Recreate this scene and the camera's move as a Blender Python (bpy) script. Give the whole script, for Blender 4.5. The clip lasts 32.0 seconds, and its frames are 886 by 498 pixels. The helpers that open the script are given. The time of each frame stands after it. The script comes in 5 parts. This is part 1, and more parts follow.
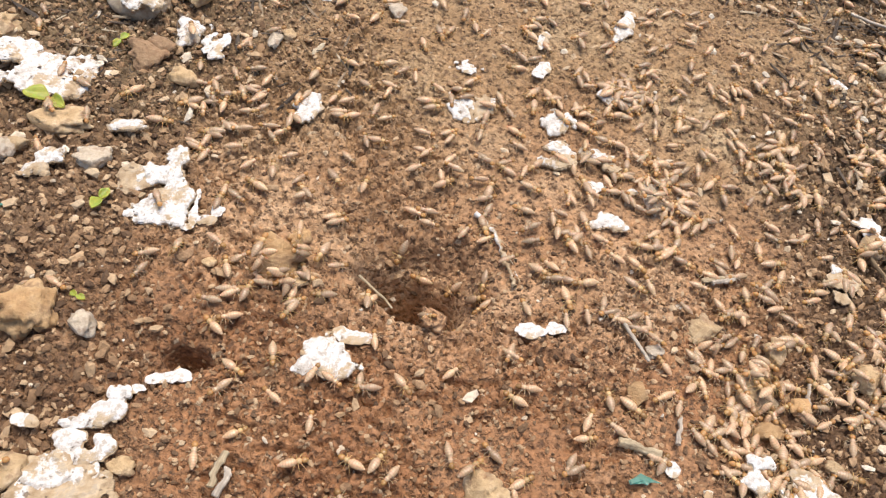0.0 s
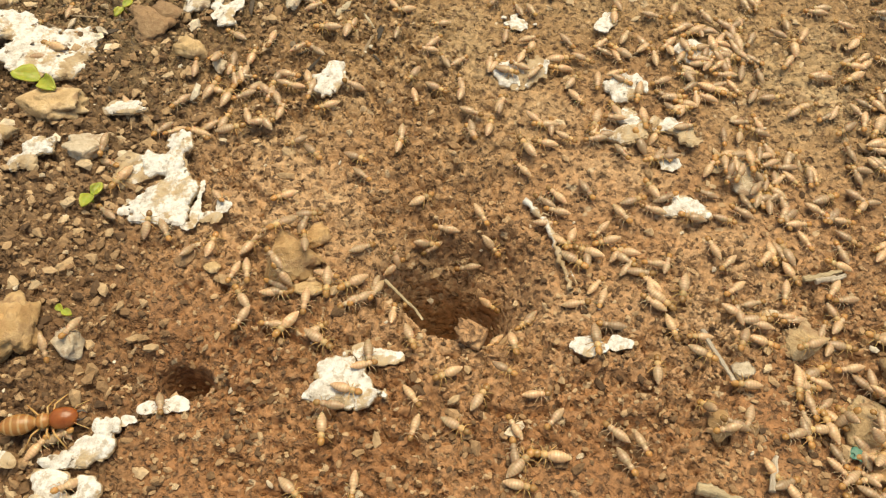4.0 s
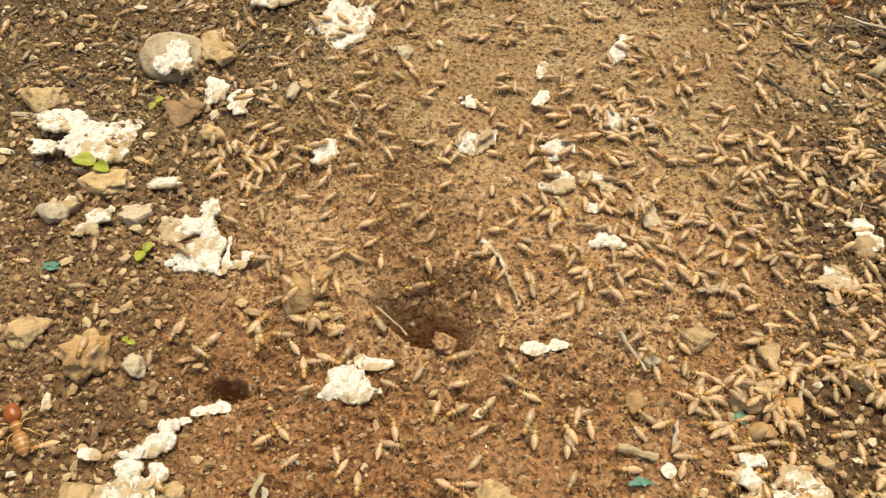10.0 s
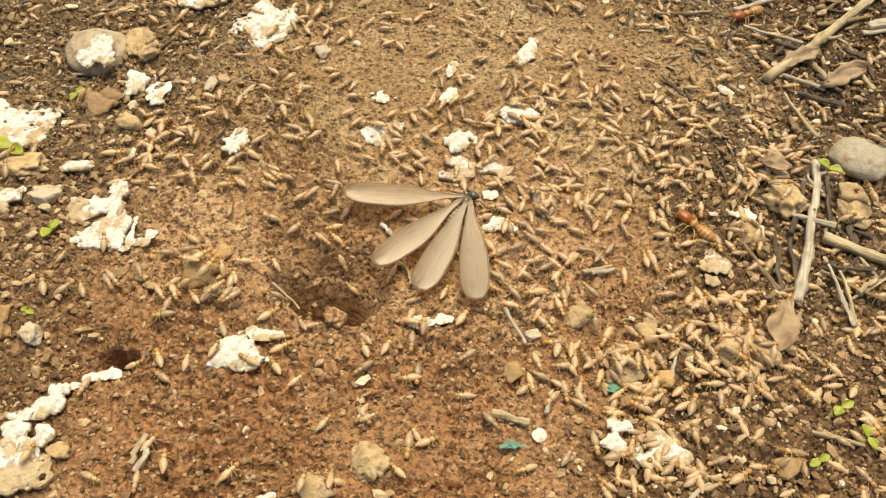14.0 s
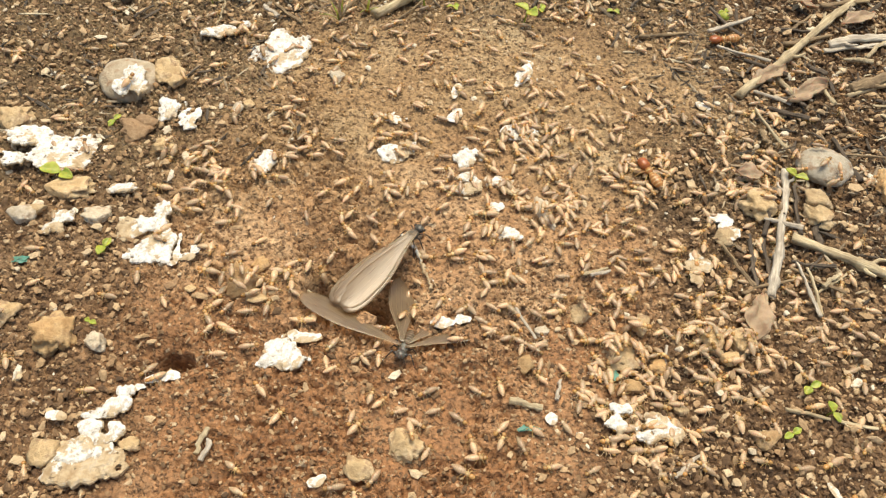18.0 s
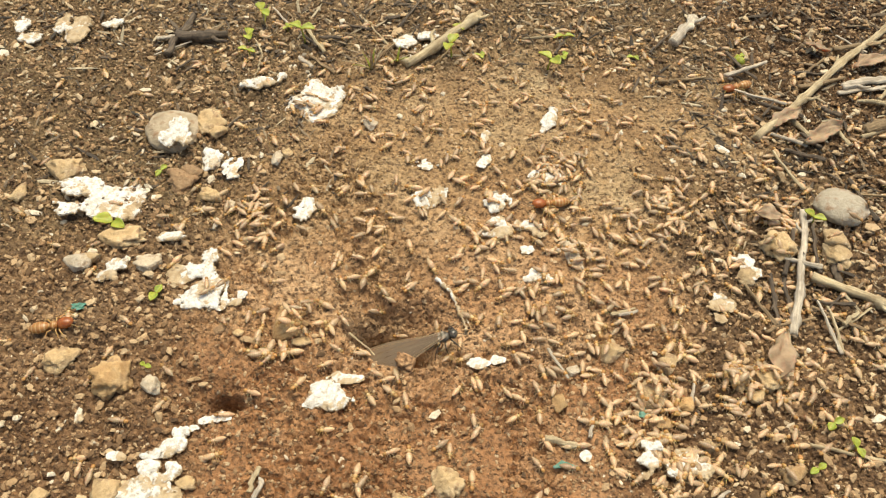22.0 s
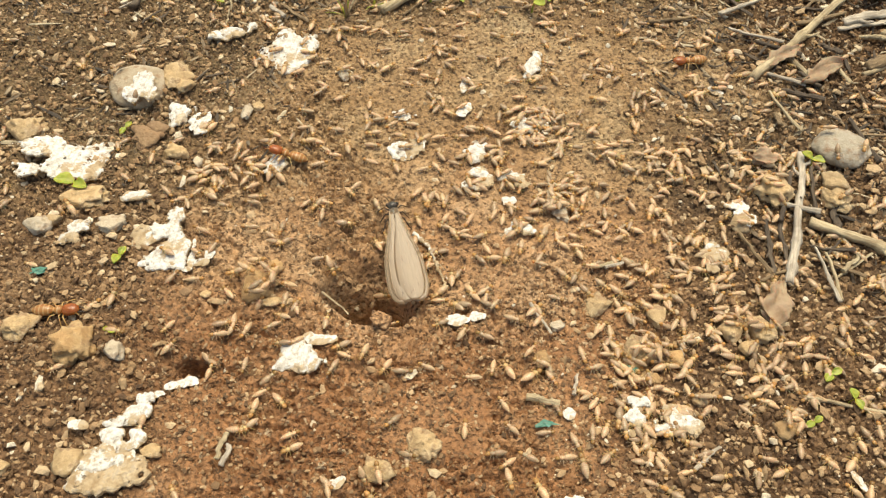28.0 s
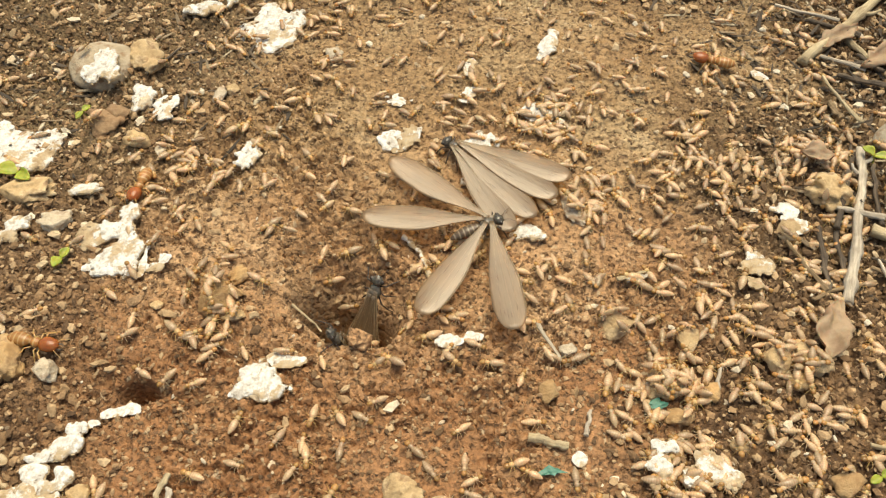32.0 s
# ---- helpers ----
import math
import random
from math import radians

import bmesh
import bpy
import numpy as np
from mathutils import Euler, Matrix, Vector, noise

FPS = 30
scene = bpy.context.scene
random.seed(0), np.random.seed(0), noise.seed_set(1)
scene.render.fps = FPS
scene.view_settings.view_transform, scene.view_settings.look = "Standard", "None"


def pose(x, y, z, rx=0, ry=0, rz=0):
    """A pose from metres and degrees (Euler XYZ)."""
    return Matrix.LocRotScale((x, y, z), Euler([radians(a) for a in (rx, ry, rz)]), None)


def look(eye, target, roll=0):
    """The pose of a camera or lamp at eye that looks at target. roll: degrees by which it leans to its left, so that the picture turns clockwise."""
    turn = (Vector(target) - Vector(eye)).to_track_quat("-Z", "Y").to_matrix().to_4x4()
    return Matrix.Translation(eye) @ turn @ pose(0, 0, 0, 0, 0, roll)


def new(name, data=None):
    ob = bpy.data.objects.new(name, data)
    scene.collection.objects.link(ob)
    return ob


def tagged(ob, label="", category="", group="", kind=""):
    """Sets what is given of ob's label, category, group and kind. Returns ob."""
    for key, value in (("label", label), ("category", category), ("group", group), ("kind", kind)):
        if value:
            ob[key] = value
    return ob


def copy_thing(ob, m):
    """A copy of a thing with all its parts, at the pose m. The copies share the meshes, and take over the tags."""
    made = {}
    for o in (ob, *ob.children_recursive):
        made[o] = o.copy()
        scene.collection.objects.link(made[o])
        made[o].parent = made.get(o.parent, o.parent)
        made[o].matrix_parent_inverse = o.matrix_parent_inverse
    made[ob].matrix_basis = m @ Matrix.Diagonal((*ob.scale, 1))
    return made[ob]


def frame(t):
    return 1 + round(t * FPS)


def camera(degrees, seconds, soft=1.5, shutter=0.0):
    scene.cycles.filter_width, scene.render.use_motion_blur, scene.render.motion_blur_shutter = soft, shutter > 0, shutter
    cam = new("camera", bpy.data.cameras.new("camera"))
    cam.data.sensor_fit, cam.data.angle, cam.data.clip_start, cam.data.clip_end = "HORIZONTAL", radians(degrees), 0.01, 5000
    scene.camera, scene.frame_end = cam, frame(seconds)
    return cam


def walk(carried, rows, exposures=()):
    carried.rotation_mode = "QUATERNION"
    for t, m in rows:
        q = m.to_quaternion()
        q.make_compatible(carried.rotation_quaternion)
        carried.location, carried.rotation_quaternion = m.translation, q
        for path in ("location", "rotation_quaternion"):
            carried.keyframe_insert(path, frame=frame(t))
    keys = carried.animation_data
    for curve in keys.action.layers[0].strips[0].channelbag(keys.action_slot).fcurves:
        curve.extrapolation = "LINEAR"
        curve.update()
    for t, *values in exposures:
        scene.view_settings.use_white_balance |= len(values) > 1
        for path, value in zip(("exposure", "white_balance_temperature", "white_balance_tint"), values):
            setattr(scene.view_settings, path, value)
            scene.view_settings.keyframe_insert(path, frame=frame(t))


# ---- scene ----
cam = camera(57.99, 32.0, soft=1.25)
# seconds, eye, target, roll
PATH = [
    (0, (-0.00065, -0.07310, 0.10787), (0.01085, 0.04385, -0.05396), 9.75),
    (0.5, (-0.00133, -0.06260, 0.09851), (0.00542, 0.05095, -0.06599), 9.38),
    (1, (-0.00240, -0.05414, 0.09929), (0.00051, 0.05502, -0.06826), 8.07),
    (1.5, (0.00546, -0.05241, 0.09522), (0.00414, 0.05423, -0.07397), 4.53),
    (2, (0.00123, -0.05340, 0.09448), (-0.00273, 0.05149, -0.07576), 3.22),
    (2.5, (0.00073, -0.05207, 0.09861), (-0.00581, 0.05358, -0.07107), 2.29),
    (3, (0.00107, -0.05177, 0.09864), (-0.00257, 0.05384, -0.07116), 3.80),
    (3.5, (0.00400, -0.05268, 0.09594), (-0.00408, 0.05195, -0.07432), 0.90),
    (4, (0.00526, -0.05521, 0.09546), (-0.00196, 0.04981, -0.07459), 0.90),
    (4.5, (0.00670, -0.05804, 0.10015), (0.00413, 0.04739, -0.06978), 2.80),
    (6.5, (0.00952, -0.05917, 0.10462), (0.00369, 0.04998, -0.06286), 0.37),
    (7, (0.00940, -0.05753, 0.11086), (0.00392, 0.05208, -0.05633), 0.63),
    (7.5, (0.01008, -0.05873, 0.10895), (0.00369, 0.05161, -0.05773), 0.10),
    (8, (0.00853, -0.05937, 0.11095), (0.00230, 0.05150, -0.05538), 0.02),
    (8.5, (0.00852, -0.06306, 0.10940), (0.00113, 0.04957, -0.05571), -0.85),
    (9, (0.00304, -0.06137, 0.11679), (-0.00555, 0.05321, -0.04691), -1.39),
    (9.5, (0.00024, -0.06845, 0.11854), (-0.00680, 0.04693, -0.04467), -0.69),
    (10, (0.00717, -0.07578, 0.12098), (0.00446, 0.04076, -0.04153), 0.35),
    (10.5, (0.00659, -0.07961, 0.12391), (0.00740, 0.03826, -0.03766), 1.50),
    (11, (0.01282, -0.08276, 0.12372), (0.01388, 0.03655, -0.03679), 0.87),
    (11.5, (0.01684, -0.08350, 0.12508), (0.01718, 0.03668, -0.03479), 0.30),
    (12, (0.01793, -0.08476, 0.12633), (0.01818, 0.03632, -0.03286), 0.18),
    (12.5, (0.01980, -0.08470, 0.12175), (0.02011, 0.03566, -0.03798), 0.78),
    (13, (0.01881, -0.08663, 0.12050), (0.01948, 0.03468, -0.03851), 1.26),
    (13.5, (0.02167, -0.08977, 0.11652), (0.02323, 0.03152, -0.04250), 1.83),
    (14, (0.02427, -0.08722, 0.11997), (0.02494, 0.03661, -0.03708), 2.27),
    (14.5, (0.02357, -0.08750, 0.12457), (0.02627, 0.03721, -0.03176), 3.18),
    (15, (0.02572, -0.08733, 0.12897), (0.02872, 0.03963, -0.02554), 3.49),
    (15.5, (0.02750, -0.08853, 0.13566), (0.03382, 0.04001, -0.01743), 4.52),
    (17.5, (0.01994, -0.09506, 0.14358), (0.02932, 0.03187, -0.01070), 4.52),
    (18, (0.01572, -0.09669, 0.13559), (0.02259, 0.02645, -0.02185), 3.27),
    (18.5, (0.01357, -0.09832, 0.13520), (0.01783, 0.02297, -0.02377), 1.99),
    (19, (0.01345, -0.09881, 0.13306), (0.01556, 0.02163, -0.02659), 0.74),
    (19.5, (0.01210, -0.09868, 0.13192), (0.01337, 0.02265, -0.02706), 0.39),
    (20, (0.01254, -0.09924, 0.13275), (0.01259, 0.02539, -0.02367), -0.05),
    (20.5, (0.01396, -0.09799, 0.13820), (0.01620, 0.02701, -0.01791), 0.82),
    (21, (0.01138, -0.09940, 0.14379), (0.01468, 0.02905, -0.00947), 1.61),
    (21.5, (0.01044, -0.09976, 0.14383), (0.01304, 0.02909, -0.00911), 1.25),
    (22, (0.01059, -0.09842, 0.14461), (0.01438, 0.02942, -0.00915), 1.52),
    (22.5, (0.01130, -0.10082, 0.14419), (0.01540, 0.02680, -0.00974), 1.25),
    (23, (0.01255, -0.10346, 0.14426), (0.01828, 0.02256, -0.01094), 1.47),
    (23.5, (0.01287, -0.10350, 0.14572), (0.01950, 0.02226, -0.00965), 1.73),
    (24, (0.01183, -0.09772, 0.14025), (0.01639, 0.02473, -0.01781), 1.23),
    (24.5, (0.01563, -0.09437, 0.13639), (0.02038, 0.02644, -0.02293), 1.42),
    (25, (0.01689, -0.09507, 0.13657), (0.02141, 0.02481, -0.02346), 1.38),
    (25.5, (0.01798, -0.09567, 0.13566), (0.02135, 0.02263, -0.02556), 0.89),
    (27.5, (0.01868, -0.09383, 0.13664), (0.02203, 0.02611, -0.02336), 0.22),
    (28, (0.01735, -0.09479, 0.13662), (0.01910, 0.02587, -0.02288), -0.53),
    (28.5, (0.01641, -0.09374, 0.13685), (0.01968, 0.02818, -0.02166), 0.11),
    (29, (0.01356, -0.09169, 0.13569), (0.01716, 0.02936, -0.02348), 0.40),
    (29.5, (0.01402, -0.08954, 0.13392), (0.01567, 0.03129, -0.02544), -0.23),
    (30, (0.01801, -0.08162, 0.12386), (0.01567, 0.03793, -0.03646), -1.77),
    (30.5, (0.01975, -0.07651, 0.12070), (0.01718, 0.04162, -0.04066), -1.42),
    (31, (0.02421, -0.07674, 0.11579), (0.02020, 0.04181, -0.04524), -2.11),
    (31.5, (0.02116, -0.07774, 0.11658), (0.01637, 0.04215, -0.04344), -2.30),
    (32, (0.02341, -0.07824, 0.11780), (0.01887, 0.04172, -0.04216), -2.10),
]
walk(cam, [(t, look(eye, target, roll)) for t, eye, target, roll in PATH], [
    (0.0, 0.36, 6600, 14), (0.5, 0.26, 7100, 10), (1.0, 0.23, 7750, 5), (2.0, 0.16, 8750, 4), (4.0, 0.20, 8650, 4), (8.0, 0.22, 8650, 3), (12.0, 0.32, 8750, 3),
    (15.0, 0.39, 8650, 2), (18.0, 0.45, 7450, 5), (20.0, 0.44, 7550, 4), (23.0, 0.37, 7850, 3), (29.0, 0.35, 7850, 3), (32.0, 0.33, 8050, 3)])

# ---- world and sun: bright, thinly clouded day ----
world = bpy.data.worlds.new("world")
scene.world = world
world.use_nodes = True
wn = world.node_tree
sky = wn.nodes.new("ShaderNodeTexSky")
sky.sky_type = "NISHITA"
sky.sun_disc = False
sky.sun_elevation = radians(72)
sky.sun_rotation = radians(16)
sky.air_density, sky.dust_density = 1.0, 3.0
bg = wn.nodes["Background"]
bg.inputs["Strength"].default_value = 0.13
wn.links.new(sky.outputs["Color"], bg.inputs["Color"])
sun_data = bpy.data.lights.new("sun", "SUN")
sun_data.energy = 2.7
sun_data.angle = radians(42)
sun_data.color = (1.0, 0.95, 0.86)
sun = new("sun", sun_data)
sun.matrix_world = look((0.04, 0.14, 0.45), (0, 0, 0))

# ---- materials ----
class Nodes:
    """A small writer of node materials."""

    def __init__(self, name):
        self.mat = bpy.data.materials.new(name)
        self.mat.use_nodes = True
        self.tree = self.mat.node_tree
        self.bsdf = self.tree.nodes["Principled BSDF"]
        self.out = self.tree.nodes["Material Output"]
        self.coord = self.node("ShaderNodeTexCoord").outputs["Object"]

    def node(self, kind, **values):
        n = self.tree.nodes.new(kind)
        for key, value in values.items():
            n.inputs[key.replace("_", " ")].default_value = value
        return n

    def link(self, a, b):
        self.tree.links.new(a, b)

    def noise(self, scale, detail=4.0, rough=0.6, coord=None):
        n = self.node("ShaderNodeTexNoise", Scale=scale, Detail=detail, Roughness=rough)
        self.link(coord or self.coord, n.inputs["Vector"])
        return n.outputs["Fac"]

    def cells(self, scale, feature="F1", coord=None):
        n = self.node("ShaderNodeTexVoronoi", Scale=scale)
        n.feature = feature
        self.link(coord or self.coord, n.inputs["Vector"])
        return n.outputs["Distance"]

    def ramp(self, fac, stops):
        n = self.node("ShaderNodeValToRGB")
        el = n.color_ramp.elements
        while len(el) < len(stops):
            el.new(0.5)
        for e, (at, c) in zip(el, stops):
            e.position, e.color = at, (*c, 1) if len(c) == 3 else c
        self.link(fac, n.inputs["Fac"])
        return n.outputs["Color"]

    def mix(self, fac, a, b, mode="MIX"):
        n = self.node("ShaderNodeMix")
        n.data_type, n.blend_type = "RGBA", mode
        for value, slot in ((fac, 0), (a, 6), (b, 7)):
            if isinstance(value, (int, float)):
                n.inputs[slot].default_value = value
            elif isinstance(value, tuple):
                n.inputs[slot].default_value = (*value, 1)
            else:
                self.link(value, n.inputs[slot])
        return n.outputs[2]

    def random(self, island=False):
        if island:
            return self.node("ShaderNodeNewGeometry").outputs["Random Per Island"]
        return self.node("ShaderNodeObjectInfo").outputs["Random"]

    def bump(self, height, strength, distance, after=None):
        n = self.node("ShaderNodeBump", Strength=strength, Distance=distance)
        self.link(height, n.inputs["Height"])
        if after:
            self.link(after, n.inputs["Normal"])
        self.link(n.outputs["Normal"], self.bsdf.inputs["Normal"])
        return n.outputs["Normal"]

    def base(self, colour, rough=0.8, **more):
        if isinstance(colour, tuple):
            self.bsdf.inputs["Base Color"].default_value = (*colour, 1)
        else:
            self.link(colour, self.bsdf.inputs["Base Color"])
        self.bsdf.inputs["Roughness"].default_value = rough
        for key, value in more.items():
            self.bsdf.inputs[key.replace("_", " ")].default_value = value
        return self.mat


def soil_material():
    n = Nodes("soil")
    zone = n.node("ShaderNodeAttribute")
    zone.attribute_name = "humus"
    clay = n.ramp(n.noise(38, 6, 0.6), [(0.3, (0.32, 0.17, 0.082)), (0.48, (0.43, 0.25, 0.128)), (0.62, (0.52, 0.335, 0.19)), (0.75, (0.58, 0.41, 0.255))])
    humus = n.ramp(n.noise(130, 6, 0.65), [(0.3, (0.065, 0.037, 0.02)), (0.5, (0.18, 0.108, 0.056)), (0.7, (0.35, 0.23, 0.13))])
    colour = n.mix(zone.outputs["Fac"], clay, humus)
    dust = n.node("ShaderNodeAttribute")
    dust.attribute_name = "dust"
    colour = n.mix(dust.outputs["Fac"], colour, n.mix(1.0, colour, (0.86, 0.95, 0.94), "MULTIPLY"))
    wet = n.node("ShaderNodeAttribute")
    wet.attribute_name = "damp"
    colour = n.mix(wet.outputs["Fac"], colour, n.mix(1.0, colour, (0.72, 0.58, 0.48), "MULTIPLY"))
    grain = n.ramp(n.noise(1100, 4, 0.7), [(0.3, (0.5, 0.48, 0.45)), (0.5, (0.95, 0.94, 0.92)), (0.7, (1.4, 1.36, 1.3))])
    colour = n.mix(0.85, colour, grain, "MULTIPLY")
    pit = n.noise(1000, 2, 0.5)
    # shade inside the small pits, put into the colour; the bump below shares them
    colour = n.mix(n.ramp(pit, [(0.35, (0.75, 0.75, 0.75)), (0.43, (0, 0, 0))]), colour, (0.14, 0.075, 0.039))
    speck = n.ramp(n.noise(520, 1, 0.4), [(0.7, (0, 0, 0)), (0.74, (0.8, 0.8, 0.8))])
    colour = n.mix(speck, colour, (0.55, 0.42, 0.27))
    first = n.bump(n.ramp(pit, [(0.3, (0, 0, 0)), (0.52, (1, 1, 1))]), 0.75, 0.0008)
    second = n.bump(n.cells(900), 0.5, -0.0006, first)
    n.bump(n.noise(2600, 3), 0.5, 0.0003, second)
    return n.base(colour, 0.88)


def crumb_material(name, stops, rough=0.9):
    n = Nodes(name)
    colour = n.ramp(n.random(True), stops)
    colour = n.mix(0.7, colour, n.ramp(n.noise(1600, 4), [(0.3, (0.6, 0.58, 0.55)), (0.7, (1.2, 1.17, 1.1))]), "MULTIPLY")
    n.bump(n.noise(2200, 4), 0.7, 0.0003)
    return n.base(colour, rough)


def stone_material(name, dark, mid, light, rough=0.75):
    n = Nodes(name)
    colour = n.ramp(n.noise(260, 6, 0.7), [(0.3, dark), (0.5, mid), (0.7, light)])
    tint = n.ramp(n.random(), [(0.0, (0.78, 0.78, 0.78)), (1.0, (1.15, 1.1, 1.0))])
    colour = n.mix(0.8, colour, tint, "MULTIPLY")
    dirt = n.ramp(n.noise(420, 5), [(0.52, (0, 0, 0)), (0.66, (0.8, 0.8, 0.8))])
    colour = n.mix(dirt, colour, (0.3, 0.17, 0.085))
    first = n.bump(n.noise(500, 6, 0.7), 0.8, 0.0008)
    n.bump(n.noise(2600, 3), 0.5, 0.0003, first)
    return n.base(colour, rough)


def chalk_material(name, stain):
    n = Nodes(name)
    white = n.ramp(n.noise(520, 6, 0.72), [(0.3, (0.3, 0.25, 0.19)), (0.4, (0.52, 0.47, 0.4)), (0.5, (0.7, 0.675, 0.62)), (0.68, (0.79, 0.775, 0.735))])
    brown = n.ramp(n.noise(600, 5), [(0.35, (0.33, 0.225, 0.12)), (0.7, (0.6, 0.47, 0.3))])
    mask = n.ramp(n.noise(190, 7, 0.68), [(stain, (0, 0, 0)), (stain + 0.05, (1, 1, 1))])
    colour = n.mix(mask, white, brown)
    speck = n.ramp(n.noise(640, 5, 0.75), [(0.54, (0, 0, 0)), (0.62, (0.75, 0.75, 0.75))])
    colour = n.mix(speck, colour, (0.42, 0.345, 0.25))
    # small holes: dark brown colour and a dent from one mask, not cut through
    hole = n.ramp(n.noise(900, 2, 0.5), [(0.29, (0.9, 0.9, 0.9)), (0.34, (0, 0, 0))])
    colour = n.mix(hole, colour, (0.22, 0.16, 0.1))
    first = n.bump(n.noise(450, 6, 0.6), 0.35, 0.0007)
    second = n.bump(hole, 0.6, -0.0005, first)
    n.bump(n.noise(2400, 3), 0.3, 0.0002, second)
    return n.base(colour, 0.85)


def wood_material(name, dark, light):
    n = Nodes(name)
    stretch = n.node("ShaderNodeMapping")
    stretch.inputs["Scale"].default_value = (0.12, 1, 1)
    n.link(n.coord, stretch.inputs["Vector"])
    fibre = n.noise(1500, 5, 0.6, stretch.outputs["Vector"])
    colour = n.ramp(fibre, [(0.3, dark), (0.62, light)])
    colour = n.mix(0.7, colour, n.ramp(n.noise(220, 4), [(0.35, (0.55, 0.5, 0.45)), (0.65, (1.1, 1.08, 1.0))]), "MULTIPLY")
    n.bump(fibre, 0.8, 0.0005)
    return n.base(colour, 0.8)


def leaf_material(name, dark, light, rough=0.5):
    n = Nodes(name)
    colour = n.ramp(n.noise(330, 4), [(0.3, dark), (0.7, light)])
    n.bump(n.noise(900, 3), 0.4, 0.0003)
    return n.base(colour, rough, Subsurface_Weight=0.15, Subsurface_Scale=0.001)


def insect_material(name, dark, light, rough=0.38, bands=0.0, band_colour=(0.3, 0.2, 0.1), spread=0.3):
    n = Nodes(name)
    colour = n.ramp(n.noise(900, 3), [(0.3, dark), (0.7, light)])
    if bands:
        split = n.node("ShaderNodeSeparateXYZ")
        n.link(n.coord, split.inputs[0])
        wave = n.node("ShaderNodeMath")
        wave.operation = "MULTIPLY"
        n.link(split.outputs[0], wave.inputs[0])
        wave.inputs[1].default_value = 2 * math.pi / bands
        sine = n.node("ShaderNodeMath")
        sine.operation = "SINE"
        n.link(wave.outputs[0], sine.inputs[0])
        colour = n.mix(n.ramp(sine.outputs[0], [(0.35, (0, 0, 0)), (0.8, (0.75, 0.75, 0.75))]), colour, band_colour)
    tint = n.ramp(n.random(), [(0.0, (1 - spread,) * 3), (0.5, (1, 1, 1)), (1.0, (1 + spread * 0.7, 1 + spread * 0.55, 1 + spread * 0.4))])
    colour = n.mix(1.0, colour, tint, "MULTIPLY")
    n.bump(n.noise(3000, 2), 0.25, 0.0001)
    return n.base(colour, rough, Subsurface_Weight=0.12, Subsurface_Scale=0.0006)


def wing_material():
    n = Nodes("wing_membrane")
    stretch = n.node("ShaderNodeMapping")
    stretch.inputs["Scale"].default_value = (0.05, 1, 1)
    n.link(n.coord, stretch.inputs["Vector"])
    vein = n.noise(3600, 3, 0.5, stretch.outputs["Vector"])
    colour = n.ramp(vein, [(0.3, (0.33, 0.235, 0.13)), (0.45, (0.42, 0.32, 0.2)), (0.7, (0.47, 0.375, 0.25))])
    cloud = n.ramp(n.noise(160, 3), [(0.3, (0.8, 0.76, 0.7)), (0.7, (1.08, 1.06, 1.03))])
    colour = n.mix(1.0, colour, cloud, "MULTIPLY")
    n.bump(vein, 0.2, 0.0001)
    mat = n.base(colour, 0.34, Specular_IOR_Level=1.0, IOR=1.95)
    through_light = n.node("ShaderNodeBsdfTranslucent")
    n.link(colour, through_light.inputs["Color"])
    clear = n.node("ShaderNodeBsdfTransparent")
    clear.inputs["Color"].default_value = (0.8, 0.68, 0.52, 1)
    first, second = n.node("ShaderNodeMixShader", Fac=0.3), n.node("ShaderNodeMixShader", Fac=0.6)
    n.link(n.bsdf.outputs[0], first.inputs[1])
    n.link(through_light.outputs[0], first.inputs[2])
    n.link(first.outputs[0], second.inputs[1])
    n.link(clear.outputs[0], second.inputs[2])
    n.link(second.outputs[0], n.out.inputs["Surface"])
    return mat


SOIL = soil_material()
CRUMB = crumb_material("crumbs", [(0.0, (0.1, 0.058, 0.031)), (0.4, (0.25, 0.15, 0.077)), (0.75, (0.4, 0.255, 0.138)), (1.0, (0.56, 0.4, 0.24))])
GRIT = crumb_material("grit", [(0.0, (0.36, 0.23, 0.12)), (0.5, (0.52, 0.37, 0.22)), (0.85, (0.64, 0.5, 0.33)), (1.0, (0.78, 0.72, 0.6))])
LITTER = crumb_material("litter", [(0.0, (0.05, 0.04, 0.03)), (0.55, (0.12, 0.09, 0.065)), (0.8, (0.3, 0.225, 0.145)), (1.0, (0.56, 0.48, 0.34))])
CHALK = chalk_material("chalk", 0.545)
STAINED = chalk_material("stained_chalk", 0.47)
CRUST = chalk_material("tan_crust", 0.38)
STONES = {
    "grey": stone_material("grey_stone", (0.4, 0.33, 0.23), (0.52, 0.45, 0.34), (0.64, 0.57, 0.46), 0.5),
    "dust": stone_material("dusty_stone", (0.4, 0.31, 0.2), (0.53, 0.43, 0.3), (0.63, 0.53, 0.4), 0.8),
    "tan": stone_material("tan_stone", (0.4, 0.26, 0.13), (0.58, 0.42, 0.235), (0.74, 0.6, 0.4)),
    "pale": stone_material("pale_stone", (0.45, 0.34, 0.22), (0.66, 0.56, 0.42), (0.82, 0.76, 0.64)),
    "rust": stone_material("rust_stone", (0.38, 0.215, 0.095), (0.52, 0.335, 0.16), (0.64, 0.47, 0.27)),
    "brown": stone_material("brown_stone", (0.24, 0.14, 0.075), (0.36, 0.23, 0.125), (0.48, 0.33, 0.19)),
    "clod": stone_material("clay_clod", (0.34, 0.19, 0.095), (0.46, 0.28, 0.15), (0.56, 0.38, 0.22)),
}
